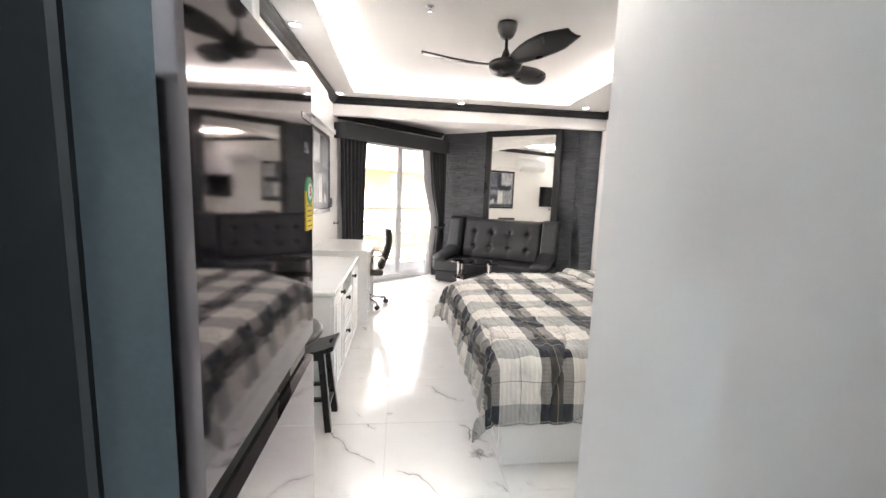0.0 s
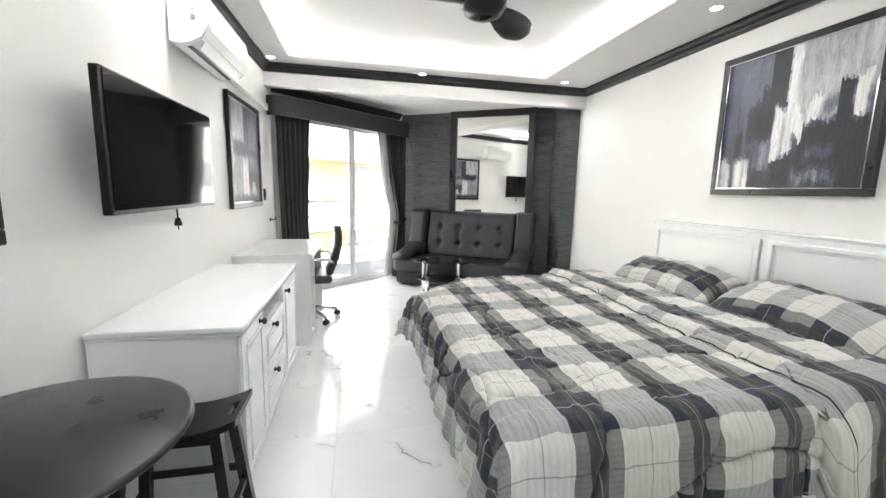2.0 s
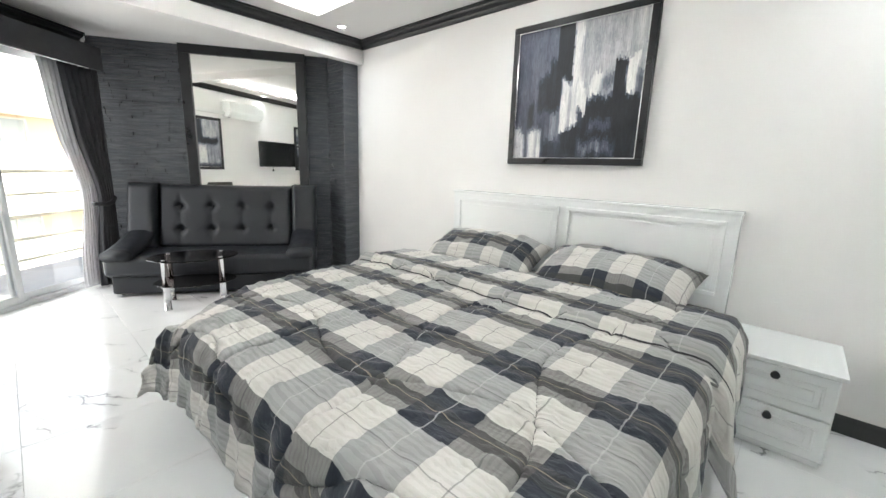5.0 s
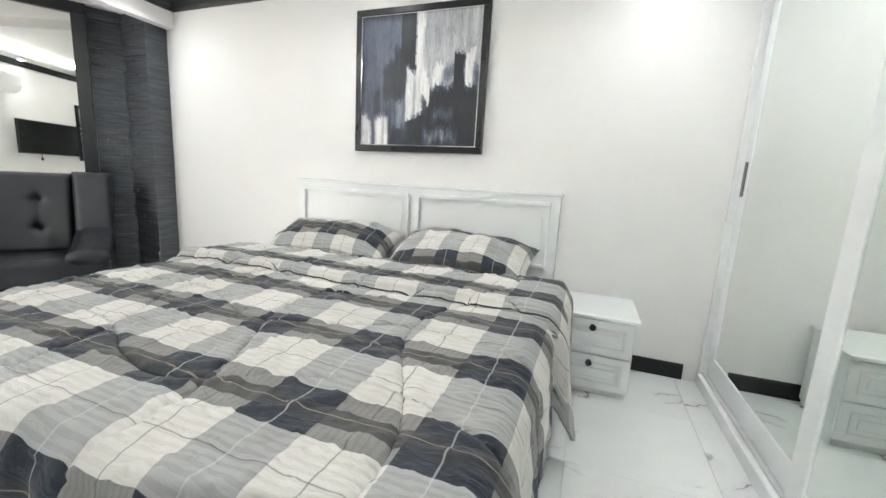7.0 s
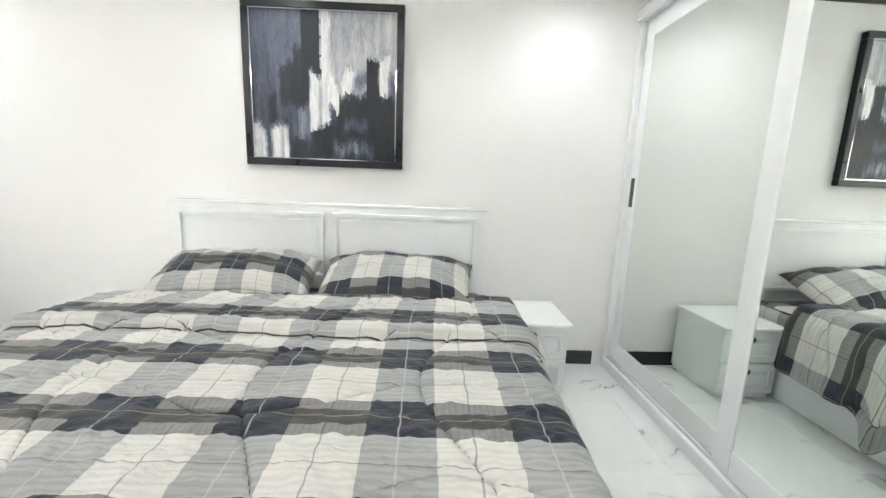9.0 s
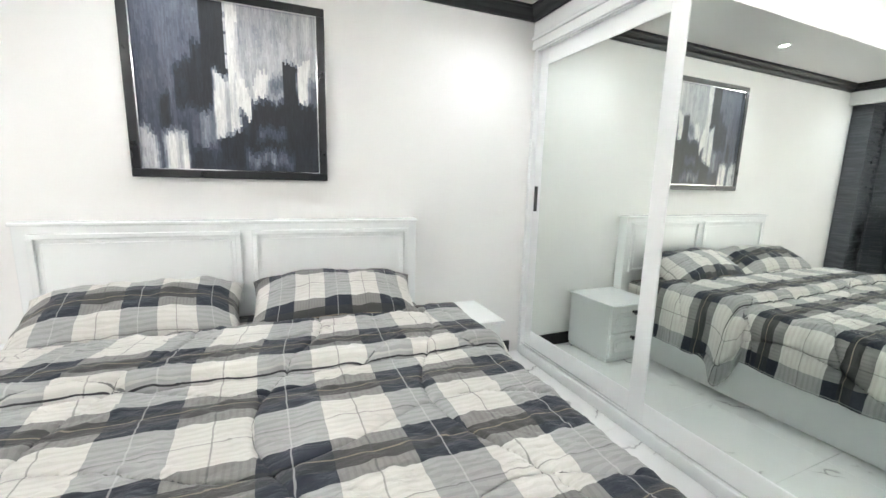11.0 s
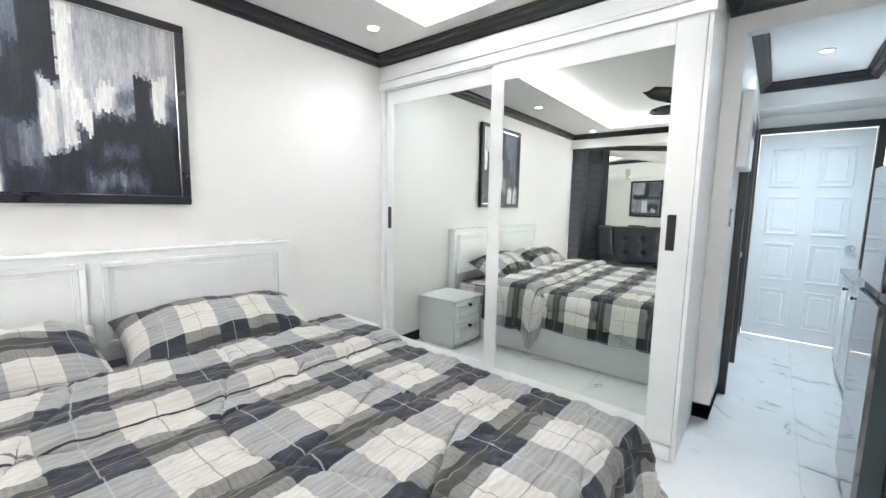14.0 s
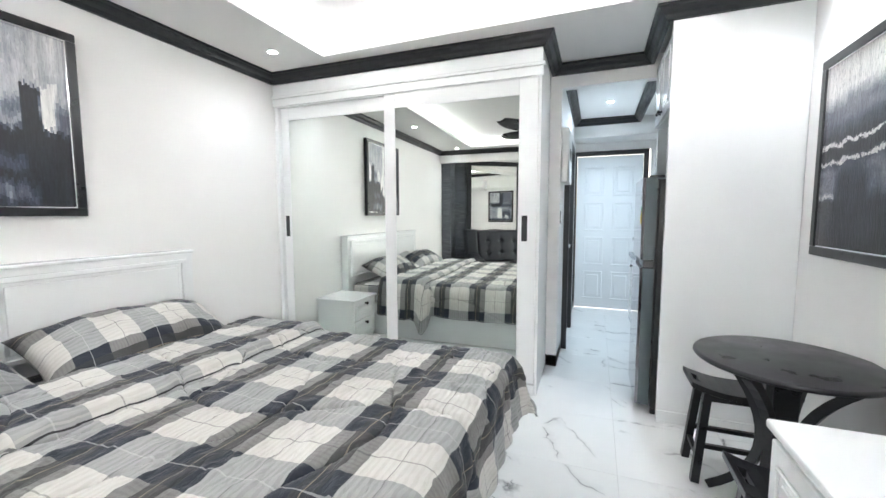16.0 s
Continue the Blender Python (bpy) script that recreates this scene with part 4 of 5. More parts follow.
def slab(t, u, v, u0, u1, v0, v1, tone, soft=0.012, k=1.0):
    """A knife-laid block of paint with ragged ends."""
    def edge(d):
        return min(1.0, max(0.0, 0.5 + d / soft))
    k *= min(edge(u - u0), edge(u1 - u)) * min(edge((v - v0) * 0.5), edge((v1 - v) * 0.5))
    return t * (1 - k) + tone * k


def city(u, v):
    """Pale sky breaking over dark towers and their smeared reflection."""
    a, b = u, v
    u += 0.012 * noise.noise(Vector((a * 5, b * 9, 1))) + 0.006 * noise.noise(Vector((a * 9, b * 40, 3)))
    v += 0.05 * noise.noise(Vector((a * 14, b * 1.5, 2))) + 0.025 * noise.noise(Vector((a * 60, b, 5)))
    streak = noise.noise(Vector((a * 30, b * 1.6, 4)))
    t = 0.30 + 0.10 * b
    t = slab(t, u, v, 0.13, 0.33, 0.45, 1.1, 0.43, 0.08)
    t = slab(t, u, v, 0.46, 1.1, 0.44, 1.1, 0.75 + 0.06 * streak, 0.04)
    t = slab(t, u, v, 0.24, 0.44, 0.10, 0.45, 0.42 + 0.25 * streak, 0.05)
    t = slab(t, u, v, 0.18, 0.40, 0.38, 0.63, 0.12, 0.03)
    t = slab(t, u, v, 0.28, 0.34, 0.55, 0.76, 0.13, 0.02)
    t = slab(t, u, v, 0.335, 0.465, 0.60, 1.1, 0.05)
    t = slab(t, u, v, 0.57, 1.1, -0.1, 0.43, 0.08, 0.03)
    t = slab(t, u, v, 0.40, 0.60, 0.0, 0.24, 0.13, 0.04)
    t = slab(t, u, v, 0.465, 0.53, 0.52, 1.1, 0.93 + 0.10 * streak)
    t = slab(t, u, v, 0.39, 0.53, 0.22, 0.60, 0.88 + 0.28 * streak, 0.02)
    t = slab(t, u, v, 0.515, 0.595, 0.34, 0.53, 0.96)
    t = slab(t, u, v, 0.62, 0.70, 0.47, 0.62, 0.94)
    t = slab(t, u, v, 0.70, 0.80, 0.50, 0.60, 0.50, 0.04)
    t = slab(t, u, v, 0.79, 0.875, 0.40, 0.70, 0.10)
    t = slab(t, u, v, 0.885, 0.95, 0.45, 0.73, 0.97)
    t = slab(t, u, v, 0.95, 1.1, 0.42, 0.60, 0.45, 0.04)
    t = slab(t, u, v, 0.62, 0.80, 0.19, 0.28, 0.36, 0.03)
    t = slab(t, u, v, 0.54, 0.84, 0.02, 0.13, 0.46 + 0.2 * streak, 0.04)
    t = slab(t, u, v, -0.1, 0.075, -0.1, 0.22, 0.82, 0.03)
    t = slab(t, u, v, 0.11, 0.235, -0.1, 0.24, 0.90 + 0.25 * streak, 0.03)
    t = slab(t, u, v, 0.25, 0.41, -0.1, 0.14, 0.18, 0.03)
    t = slab(t, u, v, 0.10, 0.15, 0.27, 0.46, 0.12, 0.02)
    fleck = noise.noise(Vector((a * 55, b * 55, 8)))
    if fleck > 0.66 and a < 0.62 and b < 0.7:
        t = 0.9
    return t + 0.07 * noise.noise(Vector((a * 26, b * 3.0, 4))) + 0.06 * noise.noise(Vector((a * 7, b * 5, 6)))


def cross(u, v):
    """Pale panes of paint parted by a dark upright and a black level bar, with piers below."""
    a, b = u, v
    u += 0.02 * noise.noise(Vector((a * 6, b * 11, 2.5)))
    v += 0.03 * noise.noise(Vector((a * 12, b * 2, 7.5)))
    t = 0.62 + 0.16 * noise.noise(Vector((a * 3, b * 3, 9.5)))
    t = slab(t, u, v, -0.1, 0.44, 0.62, 1.1, 0.74, 0.05)
    t = slab(t, u, v, 0.60, 1.1, 0.62, 1.1, 0.47, 0.06)
    t = slab(t, u, v, 0.45, 0.60, 0.55, 1.1, 0.20, 0.05)
    t = slab(t, u, v, 0.05, 0.50, 0.49, 0.62, 0.10, 0.03)
    t = slab(t, u, v, 0.50, 1.1, 0.51, 0.57, 0.24, 0.04)
    t = slab(t, u, v, -0.1, 0.34, 0.06, 0.47, 0.66, 0.05)
    t = slab(t, u, v, 0.36, 0.56, 0.0, 0.47, 0.90, 0.04)
    t = slab(t, u, v, 0.58, 0.95, 0.14, 0.34, 0.30, 0.05)
    t = slab(t, u, v, 0.70, 0.86, 0.05, 0.20, 0.80, 0.03)
    t = slab(t, u, v, -0.1, 1.1, -0.1, 0.05, 0.22, 0.04)
    return t + 0.10 * noise.noise(Vector((a * 22, b * 5, 2))) + 0.06 * noise.noise(Vector((a * 8, b * 8, 4)))


def shore(u, v):
    """A pale sky over dark cloud, two white lines of surf and dark water."""
    a, b = u, v
    v += 0.018 * noise.noise(Vector((a * 16, b * 3, 5.5))) + 0.008 * noise.noise(Vector((a * 60, b * 8, 1.5)))
    w = v - 0.05 * u
    cloud = noise.noise(Vector((a * 3.5, b * 6, 3.0)))
    t = 0.93 + 0.08 * cloud
    t = slab(t, u, w, -0.1, 1.1, 0.55, 0.79 + 0.05 * cloud, 0.52 + 0.16 * cloud, 0.05)
    t = slab(t, u, w, -0.1, 1.1, 0.50, 0.63, 0.20, 0.05)
    t = slab(t, u, w, -0.1, 1.1, -0.3, 0.545, 0.14, 0.02)
    t = slab(t, u, w, -0.1, 1.1, 0.26, 0.455, 0.52 + 0.10 * cloud, 0.04)
    t = slab(t, u, v, 0.14, 0.42, 0.24, 0.40 + 0.06 * cloud, 0.20, 0.06)
    t = slab(t, u, v, 0.55, 0.80, 0.30, 0.45, 0.66, 0.08)
    t = slab(t, u, v, -0.1, 1.1, -0.1, 0.255, 0.15 + 0.10 * noise.noise(Vector((a * 3, b * 18, 6))), 0.03)
    t = slab(t, u, v, 0.0, 0.13, 0.262, 0.285, 0.92, 0.012)
    for z, h in ((0.555, 0.013), (0.462, 0.016)):
        if abs(w - z) < h * (0.7 + 0.8 * noise.noise(Vector((a * 25, z * 40, 2)))):
            t = 0.97
    return t + 0.07 * noise.noise(Vector((a * 12, b * 20, 7)))


picture(pose(EAST - 0.001, 2.873, 1.356, 0, 0, 270), 1.012, 0.998, city, "large black-framed abstract painting in navy, grey and white", 0.05, 3)
SKEW = 90 - math.degrees(math.atan(0.027))
picture(pose(west(4.55) + 0.002, 4.55, 1.155, 0, 0, SKEW), 0.866, 0.908, cross, "black-framed abstract painting in grey and white", 0.035, 11)
picture(pose(west(1.62) + 0.002, 1.62, 1.15, 0, 0, SKEW), 1.0, 0.975, shore, "black-framed abstract landscape painting in dark grey", 0.035, 23, 0.4)

# ---- west wall ----
sb = thing("sideboard", pose(-0.675, 3.10, 0) @ Matrix.Diagonal((1, 1.006, 1.04, 1)), "white wooden sideboard with two doors, two drawers and an open niche", "sideboard")
SX = 0.262
bm = bmesh.new()
bm_box(bm, -0.29, 0.24, -0.69, 0.69, 0.07, 0.10)
bm_box(bm, -0.29, 0.24, -0.69, 0.69, 0.70, 0.719)
bm_box(bm, -0.29, -0.28, -0.69, 0.69, 0.10, 0.70)
for y in (-0.69, -0.335, 0.20, 0.672):
    bm_box(bm, -0.28, 0.24, y, y + 0.018, 0.10, 0.70, 0.001, 1)
bm_box(bm, -0.28, 0.24, -0.317, 0.20, 0.59, 0.608)
bm_box(bm, -0.29, 0.22, -0.68, 0.68, 0.001, 0.07)
ob_from("body", bm, LACQUER, sb)
bm = bmesh.new()
bm_box(bm, -0.292, 0.272, -0.705, 0.705, 0.7195, 0.745, 0.007, 2)
bm_box(bm, -0.292, 0.258, -0.697, 0.697, 0.703, 0.7198, 0.004, 1)
ob_from("top", bm, LACQUER, sb)


def front(y0, y1, z0, z1, ky, kz, name):
    bm = bmesh.new()
    panelled(bm, y0, y1, z0, z1, 0, 0.02, 0.05)
    bmesh.ops.transform(bm, matrix=pose(0.2405, 0, 0, 0, 0, 90), verts=bm.verts)
    d = ob_from(name, bm, LACQUER, sb)
    knob(d, (0.2625, ky, kz), 0.016, out=(1, 0, 0))


front(-0.686, -0.328, 0.08, 0.697, -0.41, 0.672, "door")
front(-0.322, 0.204, 0.08, 0.335, -0.13, 0.31, "drawer")
front(-0.322, 0.204, 0.342, 0.595, -0.13, 0.565, "drawer")
front(0.21, 0.686, 0.08, 0.697, 0.26, 0.65, "door")

dk = thing("desk", pose(-0.63, 4.55, 0), "white lacquered writing desk with a shelf pedestal", "desk")
box("top", -0.306, 0.31, -0.46, 0.60, 0.752, 0.792, LACQUER, dk, 0.004, 2)
bm = bmesh.new()
bm_box(bm, -0.306, 0.29, -0.45, -0.425, 0.001, 0.7515, 0.002, 1)
bm_box(bm, -0.306, 0.29, -0.14, -0.115, 0.001, 0.7515, 0.002, 1)
bm_box(bm, -0.306, -0.29, -0.425, -0.14, 0.001, 0.7515)
for z in (0.04, 0.28, 0.52):
    bm_box(bm, -0.29, 0.28, -0.425, -0.14, z, z + 0.02)
ob_from("pedestal", bm, LACQUER, dk)
box("end_panel", -0.306, 0.29, 0.565, 0.59, 0.001, 0.7515, LACQUER, dk, 0.002, 1)
box("keyboard_tray", -0.20, 0.24, -0.10, 0.55, 0.66, 0.68, LACQUER, dk, 0.003, 1)
box("runner", -0.20, 0.24, -0.113, -0.1005, 0.655, 0.72, BLACKPL, dk)

tv = thing("television", pose(-0.79, 2.842, 1.222), "flat black television on a wall bracket showing nothing", "television")
box("case", -0.035, 0.0, -0.508, 0.508, 0.0, 0.512, BLACKPL, tv, 0.006, 2)
box("screen", 0.0003, 0.003, -0.498, 0.498, 0.018, 0.502, SCREEN, tv)
box("back_box", -0.075, -0.0355, -0.30, 0.30, 0.03, 0.30, BLACKPL, tv, 0.01, 2)
box("bracket", west(2.842) + 0.79 + 0.004, -0.0755, -0.10, 0.10, 0.12, 0.42, TRIM, tv, 0.004, 1)
tube("cable", [(-0.05, 0.12, 0.03), (-0.05, 0.12, -0.03), (-0.05, 0.123, -0.05)], 0.004, BLACKPL, tv, 8)
lathe("plug", [(0.001, 0.0), (0.012, -0.004), (0.018, -0.03), (0.018, -0.04), (0.004, -0.042), (0.003, -0.06), (0.001, -0.061)], BLACKPL, tv, Matrix.Translation((-0.05, 0.123, -0.05)), 12)

ac = thing("air_conditioner", pose(west(3.65) + 0.012, 3.65, 2.10), "white wall-mounted split air conditioner", "air conditioner")
prof = [(0.002, 0.0), (0.10, 0.0), (0.17, 0.035), (0.205, 0.10), (0.21, 0.20), (0.195, 0.265), (0.17, 0.28), (0.002, 0.28)]
bm = bmesh.new()
ends = []
for y in (-0.40, 0.40):
    ends.append([bm.verts.new((x, y, z)) for x, z in prof])
for i in range(len(prof)):
    bm.faces.new((ends[0][i], ends[0][(i + 1) % len(prof)], ends[1][(i + 1) % len(prof)], ends[1][i]))
bm.faces.new(ends[0])
bm.faces.new(ends[1])
bmesh.ops.bevel(bm, geom=list(bm.edges), offset=0.008, segments=2, affect="EDGES")
ob_from("case", bm, PLASTIC, ac)
lv = box("louvre", -0.34, 0.34, -0.002, 0.004, -0.035, 0.035, PLASTIC, ac, 0.002, 1)
lv.matrix_local = pose(0.150, 0.0, 0.016, 30, 0, 90)
sl = box("slot", -0.35, 0.35, -0.002, 0.003, -0.012, 0.012, BLACKPL, ac)
sl.matrix_local = pose(0.085, 0, -0.001, 90, 0, 90)
bm = bmesh.new()
bm_box(bm, 0.12, 0.135, -0.4035, -0.4015, 0.17, 0.185)
bm_box(bm, 0.115, 0.14, -0.4035, -0.4015, 0.12, 0.15)
ob_from("mark", bm, material("grey_mark", (0.2, 0.2, 0.2), 0.5), ac)
tagged(box("pipe_cover", west(4.0) + 0.02, west(4.0) + 0.075, 4.005, BEAM, 2.14, 2.20, PLASTIC, None, 0.006, 2), "white plastic pipe cover along the wall", "pipe cover")

so1 = thing("wall_socket", pose(west(5.2), 5.20, 1.20, 0, 0, SKEW - 90), "dark grey switch plate on the white wall", "light switch")
box("plate", 0.001, 0.010, -0.035, 0.035, 0, 0.12, BLACKPL, so1, 0.003, 2)
box("rocker", 0.0102, 0.014, -0.014, 0.014, 0.03, 0.09, CHROME, so1, 0.002, 1)

# round table
tb = thing("round_table", pose(-0.69, 1.72, 0), "round black wooden bistro table with curved legs", "table")
lathe("top", [(0.001, 0.726), (0.302, 0.726), (0.324, 0.734), (0.330, 0.742), (0.326, 0.752), (0.317, 0.755), (0.001, 0.755)], BLACK, tb, seg=64)
bm = bmesh.new()
bm_box(bm, -0.045, 0.045, -0.045, 0.045, 0.12, 0.7255, 0.006, 2)
ob_from("column", bm, BLACK, tb)
for i in range(4):
    a = math.pi / 4 + i * math.pi / 2
    pts = []
    for k in range(15):
        q = k / 14
        r = 0.055 + 0.20 * (2 * q - 1) ** 2 + 0.02 * q
        pts.append((r * math.cos(a), r * math.sin(a), 0.70 * (1 - q) + 0.019))
    tube("leg", pts, [0.026] * 15, BLACK, tb, square=True)


def stool(m, label):
    t = thing("stool", m, label, "stool", "black wooden stools")
    xs = [-0.225, -0.20, -0.175, -0.13, -0.08, -0.03, 0.03, 0.08, 0.13, 0.175, 0.20, 0.225]
    ys = [-0.12, -0.042, 0.042, 0.12]
    solid = {(i, j) for i in range(len(xs) - 1) for j in range(3) if not (j == 1 and i in (1, 9))}
    bm = bmesh.new()

    def at(i, j, low):
        return (xs[i], ys[j], 0.475 + 0.045 * abs(xs[i] / 0.225) ** 2.2 - (0.028 if low else 0))

    for i, j in sorted(solid):
        q = [(i, j), (i + 1, j), (i + 1, j + 1), (i, j + 1)]
        bm.faces.new([bm.verts.new(at(a, b, False)) for a, b in q])
        bm.faces.new([bm.verts.new(at(a, b, True)) for a, b in q[::-1]])
        for (di, dj), (p, r) in zip(((0, -1), (1, 0), (0, 1), (-1, 0)), zip(q, q[1:] + q[:1])):
            if (i + di, j + dj) not in solid:
                bm.faces.new([bm.verts.new(c) for c in (at(*p, True), at(*r, True), at(*r, False), at(*p, False))])
    bmesh.ops.remove_doubles(bm, verts=bm.verts, dist=0.0005)
    seat = ob_from("seat", bm, BLACK, t)
    be = seat.modifiers.new("edge", "BEVEL")
    be.width, be.segments, be.limit_method = 0.004, 2, "ANGLE"
    for sx in (-1, 1):
        for sy in (-1, 1):
            tube("leg", [(sx * 0.15, sy * 0.085, 0.462), (sx * 0.195, sy * 0.115, 0.001)], 0.026, BLACK, t, square=True)
        tube("stretcher", [(sx * 0.182, -0.10, 0.13), (sx * 0.182, 0.10, 0.13)], 0.015, BLACK, t, square=True)
    for sy in (-1, 1):
        tube("stretcher", [(-0.175, sy * 0.1, 0.19), (0.175, sy * 0.1, 0.19)], 0.015, BLACK, t, square=True)
        tube("apron", [(-0.15, sy * 0.085, 0.44), (0.15, sy * 0.085, 0.44)], 0.022, BLACK, t, square=True)
    return t


stool(pose(-0.60, 2.25, 0), "black wooden saddle stool by the round table")
stool(pose(-0.63, 1.39, 0), "black wooden saddle stool by the round table")

# ---- office chair ----
ch = thing("office_chair", pose(-0.44, 4.84, 0, 0, 0, 6), "black leather office chair with chrome arms on castors", "office chair")
bm = bmesh.new()
for i in range(5):
    a = i * 2 * math.pi / 5 + 0.25
    bm_tube(bm, [(0.03 * math.cos(a), 0.03 * math.sin(a), 0.12), (0.15 * math.cos(a), 0.15 * math.sin(a), 0.10), (0.28 * math.cos(a), 0.28 * math.sin(a), 0.075)], [0.022, 0.02, 0.015], 10)
bm_lathe(bm, [(0.035, 0.07), (0.04, 0.14), (0.03, 0.15)], seg=16)
ob_from("base", bm, CHROME, ch, True)
for i in range(5):
    a = i * 2 * math.pi / 5 + 0.25
    m = Matrix.Translation((0.285 * math.cos(a), 0.285 * math.sin(a), 0.029)) @ pose(0, 0, 0, 90, 0, math.degrees(a) + 30)
    bm = bmesh.new()
    bm_lathe(bm, [(0.012, -0.024), (0.028, -0.022), (0.028, -0.006), (0.012, -0.005), (0.012, 0.005), (0.028, 0.006), (0.028, 0.022), (0.012, 0.024)], m, 16)
    bm_tube(bm, [(0.285 * math.cos(a), 0.285 * math.sin(a), 0.03), (0.28 * math.cos(a), 0.28 * math.sin(a), 0.075)], 0.008, 8)
    ob_from("castor", bm, BLACKPL, ch)
tube("column", [(0, 0, 0.12), (0, 0, 0.30), (0, 0, 0.42)], [0.026, 0.02, 0.02], CHROME, ch)


bm = bmesh.new()
bm_box(bm, -0.24, 0.22, -0.28, 0.245, 0.42, 0.50, 0.035, 4)
ob_from("seat", bm, CHAIRHIDE, ch, True)
bm = bmesh.new()
n = 22
rows = []
for i in range(n + 1):
    q = i / n
    z = 0.50 + 0.47 * q
    x = 0.20 + 0.10 * math.sin(q * 2.4) * 0.8 + 0.035 * q * q
    w = 0.235 - 0.05 * max(0, q - 0.75) * 2
    bulge = 0.010 * abs(math.sin(q * math.pi * 5))
    rows.append([bm.verts.new((x + dx, y, z)) for dx, y in ((0.0 - bulge, -w), (-0.028 - bulge, -w * 0.85), (-0.034 - bulge, 0), (-0.028 - bulge, w * 0.85), (-bulge, w), (0.025, w * 0.9), (0.03, 0), (0.025, -w * 0.9))])
for r0, r1 in zip(rows, rows[1:]):
    for j in range(8):
        bm.faces.new((r0[j], r0[(j + 1) % 8], r1[(j + 1) % 8], r1[j]))
bm.faces.new(rows[0])
bm.faces.new(rows[-1])
ob_from("backrest", bm, CHAIRHIDE, ch, True)
for sy in (-1, 1):
    tube("armrest", [(0.23, sy * 0.25, 0.62), (0.20, sy * 0.27, 0.66), (0.0, sy * 0.275, 0.665), (-0.16, sy * 0.275, 0.65), (-0.19, sy * 0.27, 0.60), (-0.12, sy * 0.25, 0.46), (-0.05, sy * 0.2, 0.43)], 0.013, CHROME, ch)

# ---- bay ----
sf = thing("sofa", AT_SLATE @ pose(-1.005, -0.40, 0), "black leather sofa bed with tufted back and folded arms", "sofa")
bm = bmesh.new()
bm_box(bm, -0.90, 0.90, -0.33, 0.30, 0.03, 0.20, 0.015, 2)
ob_from("base", bm, LEATHER, sf)
bm = bmesh.new()
bm_box(bm, -0.93, 0.93, -0.40, 0.20, 0.205, 0.40, 0.05, 4)
ob_from("seat", bm, LEATHER, sf, True)


def tufted(x0, x1, z0, z1, cols, zr, name, deep, y0):
    def fn(u, v):
        x = x0 + u * (x1 - x0)
        z = z0 + v * (z1 - z0)
        e = min(u, 1 - u) * (x1 - x0)
        f = min(v, 1 - v) * (z1 - z0)
        edge = min(1.0, e / 0.05) * min(1.0, f / 0.05)
        bul = deep * (edge * (2 - edge)) ** 0.5
        dip = 0.0
        for c in cols:
            for r in zr:
                dd = math.hypot(x - c, z - r)
                dip += 0.042 * math.exp(-(dd / 0.034) ** 2) + 0.016 * math.exp(-abs(x - c) / 0.016) * math.exp(-(z - r) ** 2 / 0.012) + 0.010 * math.exp(-abs(z - r) / 0.016) * math.exp(-(x - c) ** 2 / 0.006)
        lean = (z - z0) * 0.22
        return Vector((x, y0 + lean - bul + dip, z + 0.003 * fbm(x * 6, z * 6)))

    nu, nv = max(12, int((x1 - x0) / 0.02)), 40
    bm = bmesh.new()
    fr_ = [[bm.verts.new(fn(i / nu, j / nv)) for j in range(nv + 1)] for i in range(nu + 1)]
    bk = [[bm.verts.new(Vector((x0 + i / nu * (x1 - x0), y0 + 0.09 + (z1 - z0) * 0.22 * j / nv, z0 + (z1 - z0) * j / nv))) for j in range(nv + 1)] for i in range(nu + 1)]
    for i in range(nu):
        for j in range(nv):
            bm.faces.new((fr_[i][j], fr_[i + 1][j], fr_[i + 1][j + 1], fr_[i][j + 1]))
    for i in range(nu):
        bm.faces.new((fr_[i][0], bk[i][0], bk[i + 1][0], fr_[i + 1][0]))
        bm.faces.new((fr_[i][nv], fr_[i + 1][nv], bk[i + 1][nv], bk[i][nv]))
    for j in range(nv):
        bm.faces.new((fr_[0][j], fr_[0][j + 1], bk[0][j + 1], bk[0][j]))
        bm.faces.new((fr_[nu][j], bk[nu][j], bk[nu][j + 1], fr_[nu][j + 1]))
    bm.faces.new((bk[0][0], bk[nu][0], bk[nu][nv], bk[0][nv]))
    loose = [v for v in bm.verts if not v.link_faces]
    bmesh.ops.delete(bm, geom=loose, context="VERTS")
    return ob_from(name, bm, LEATHER, sf, True)


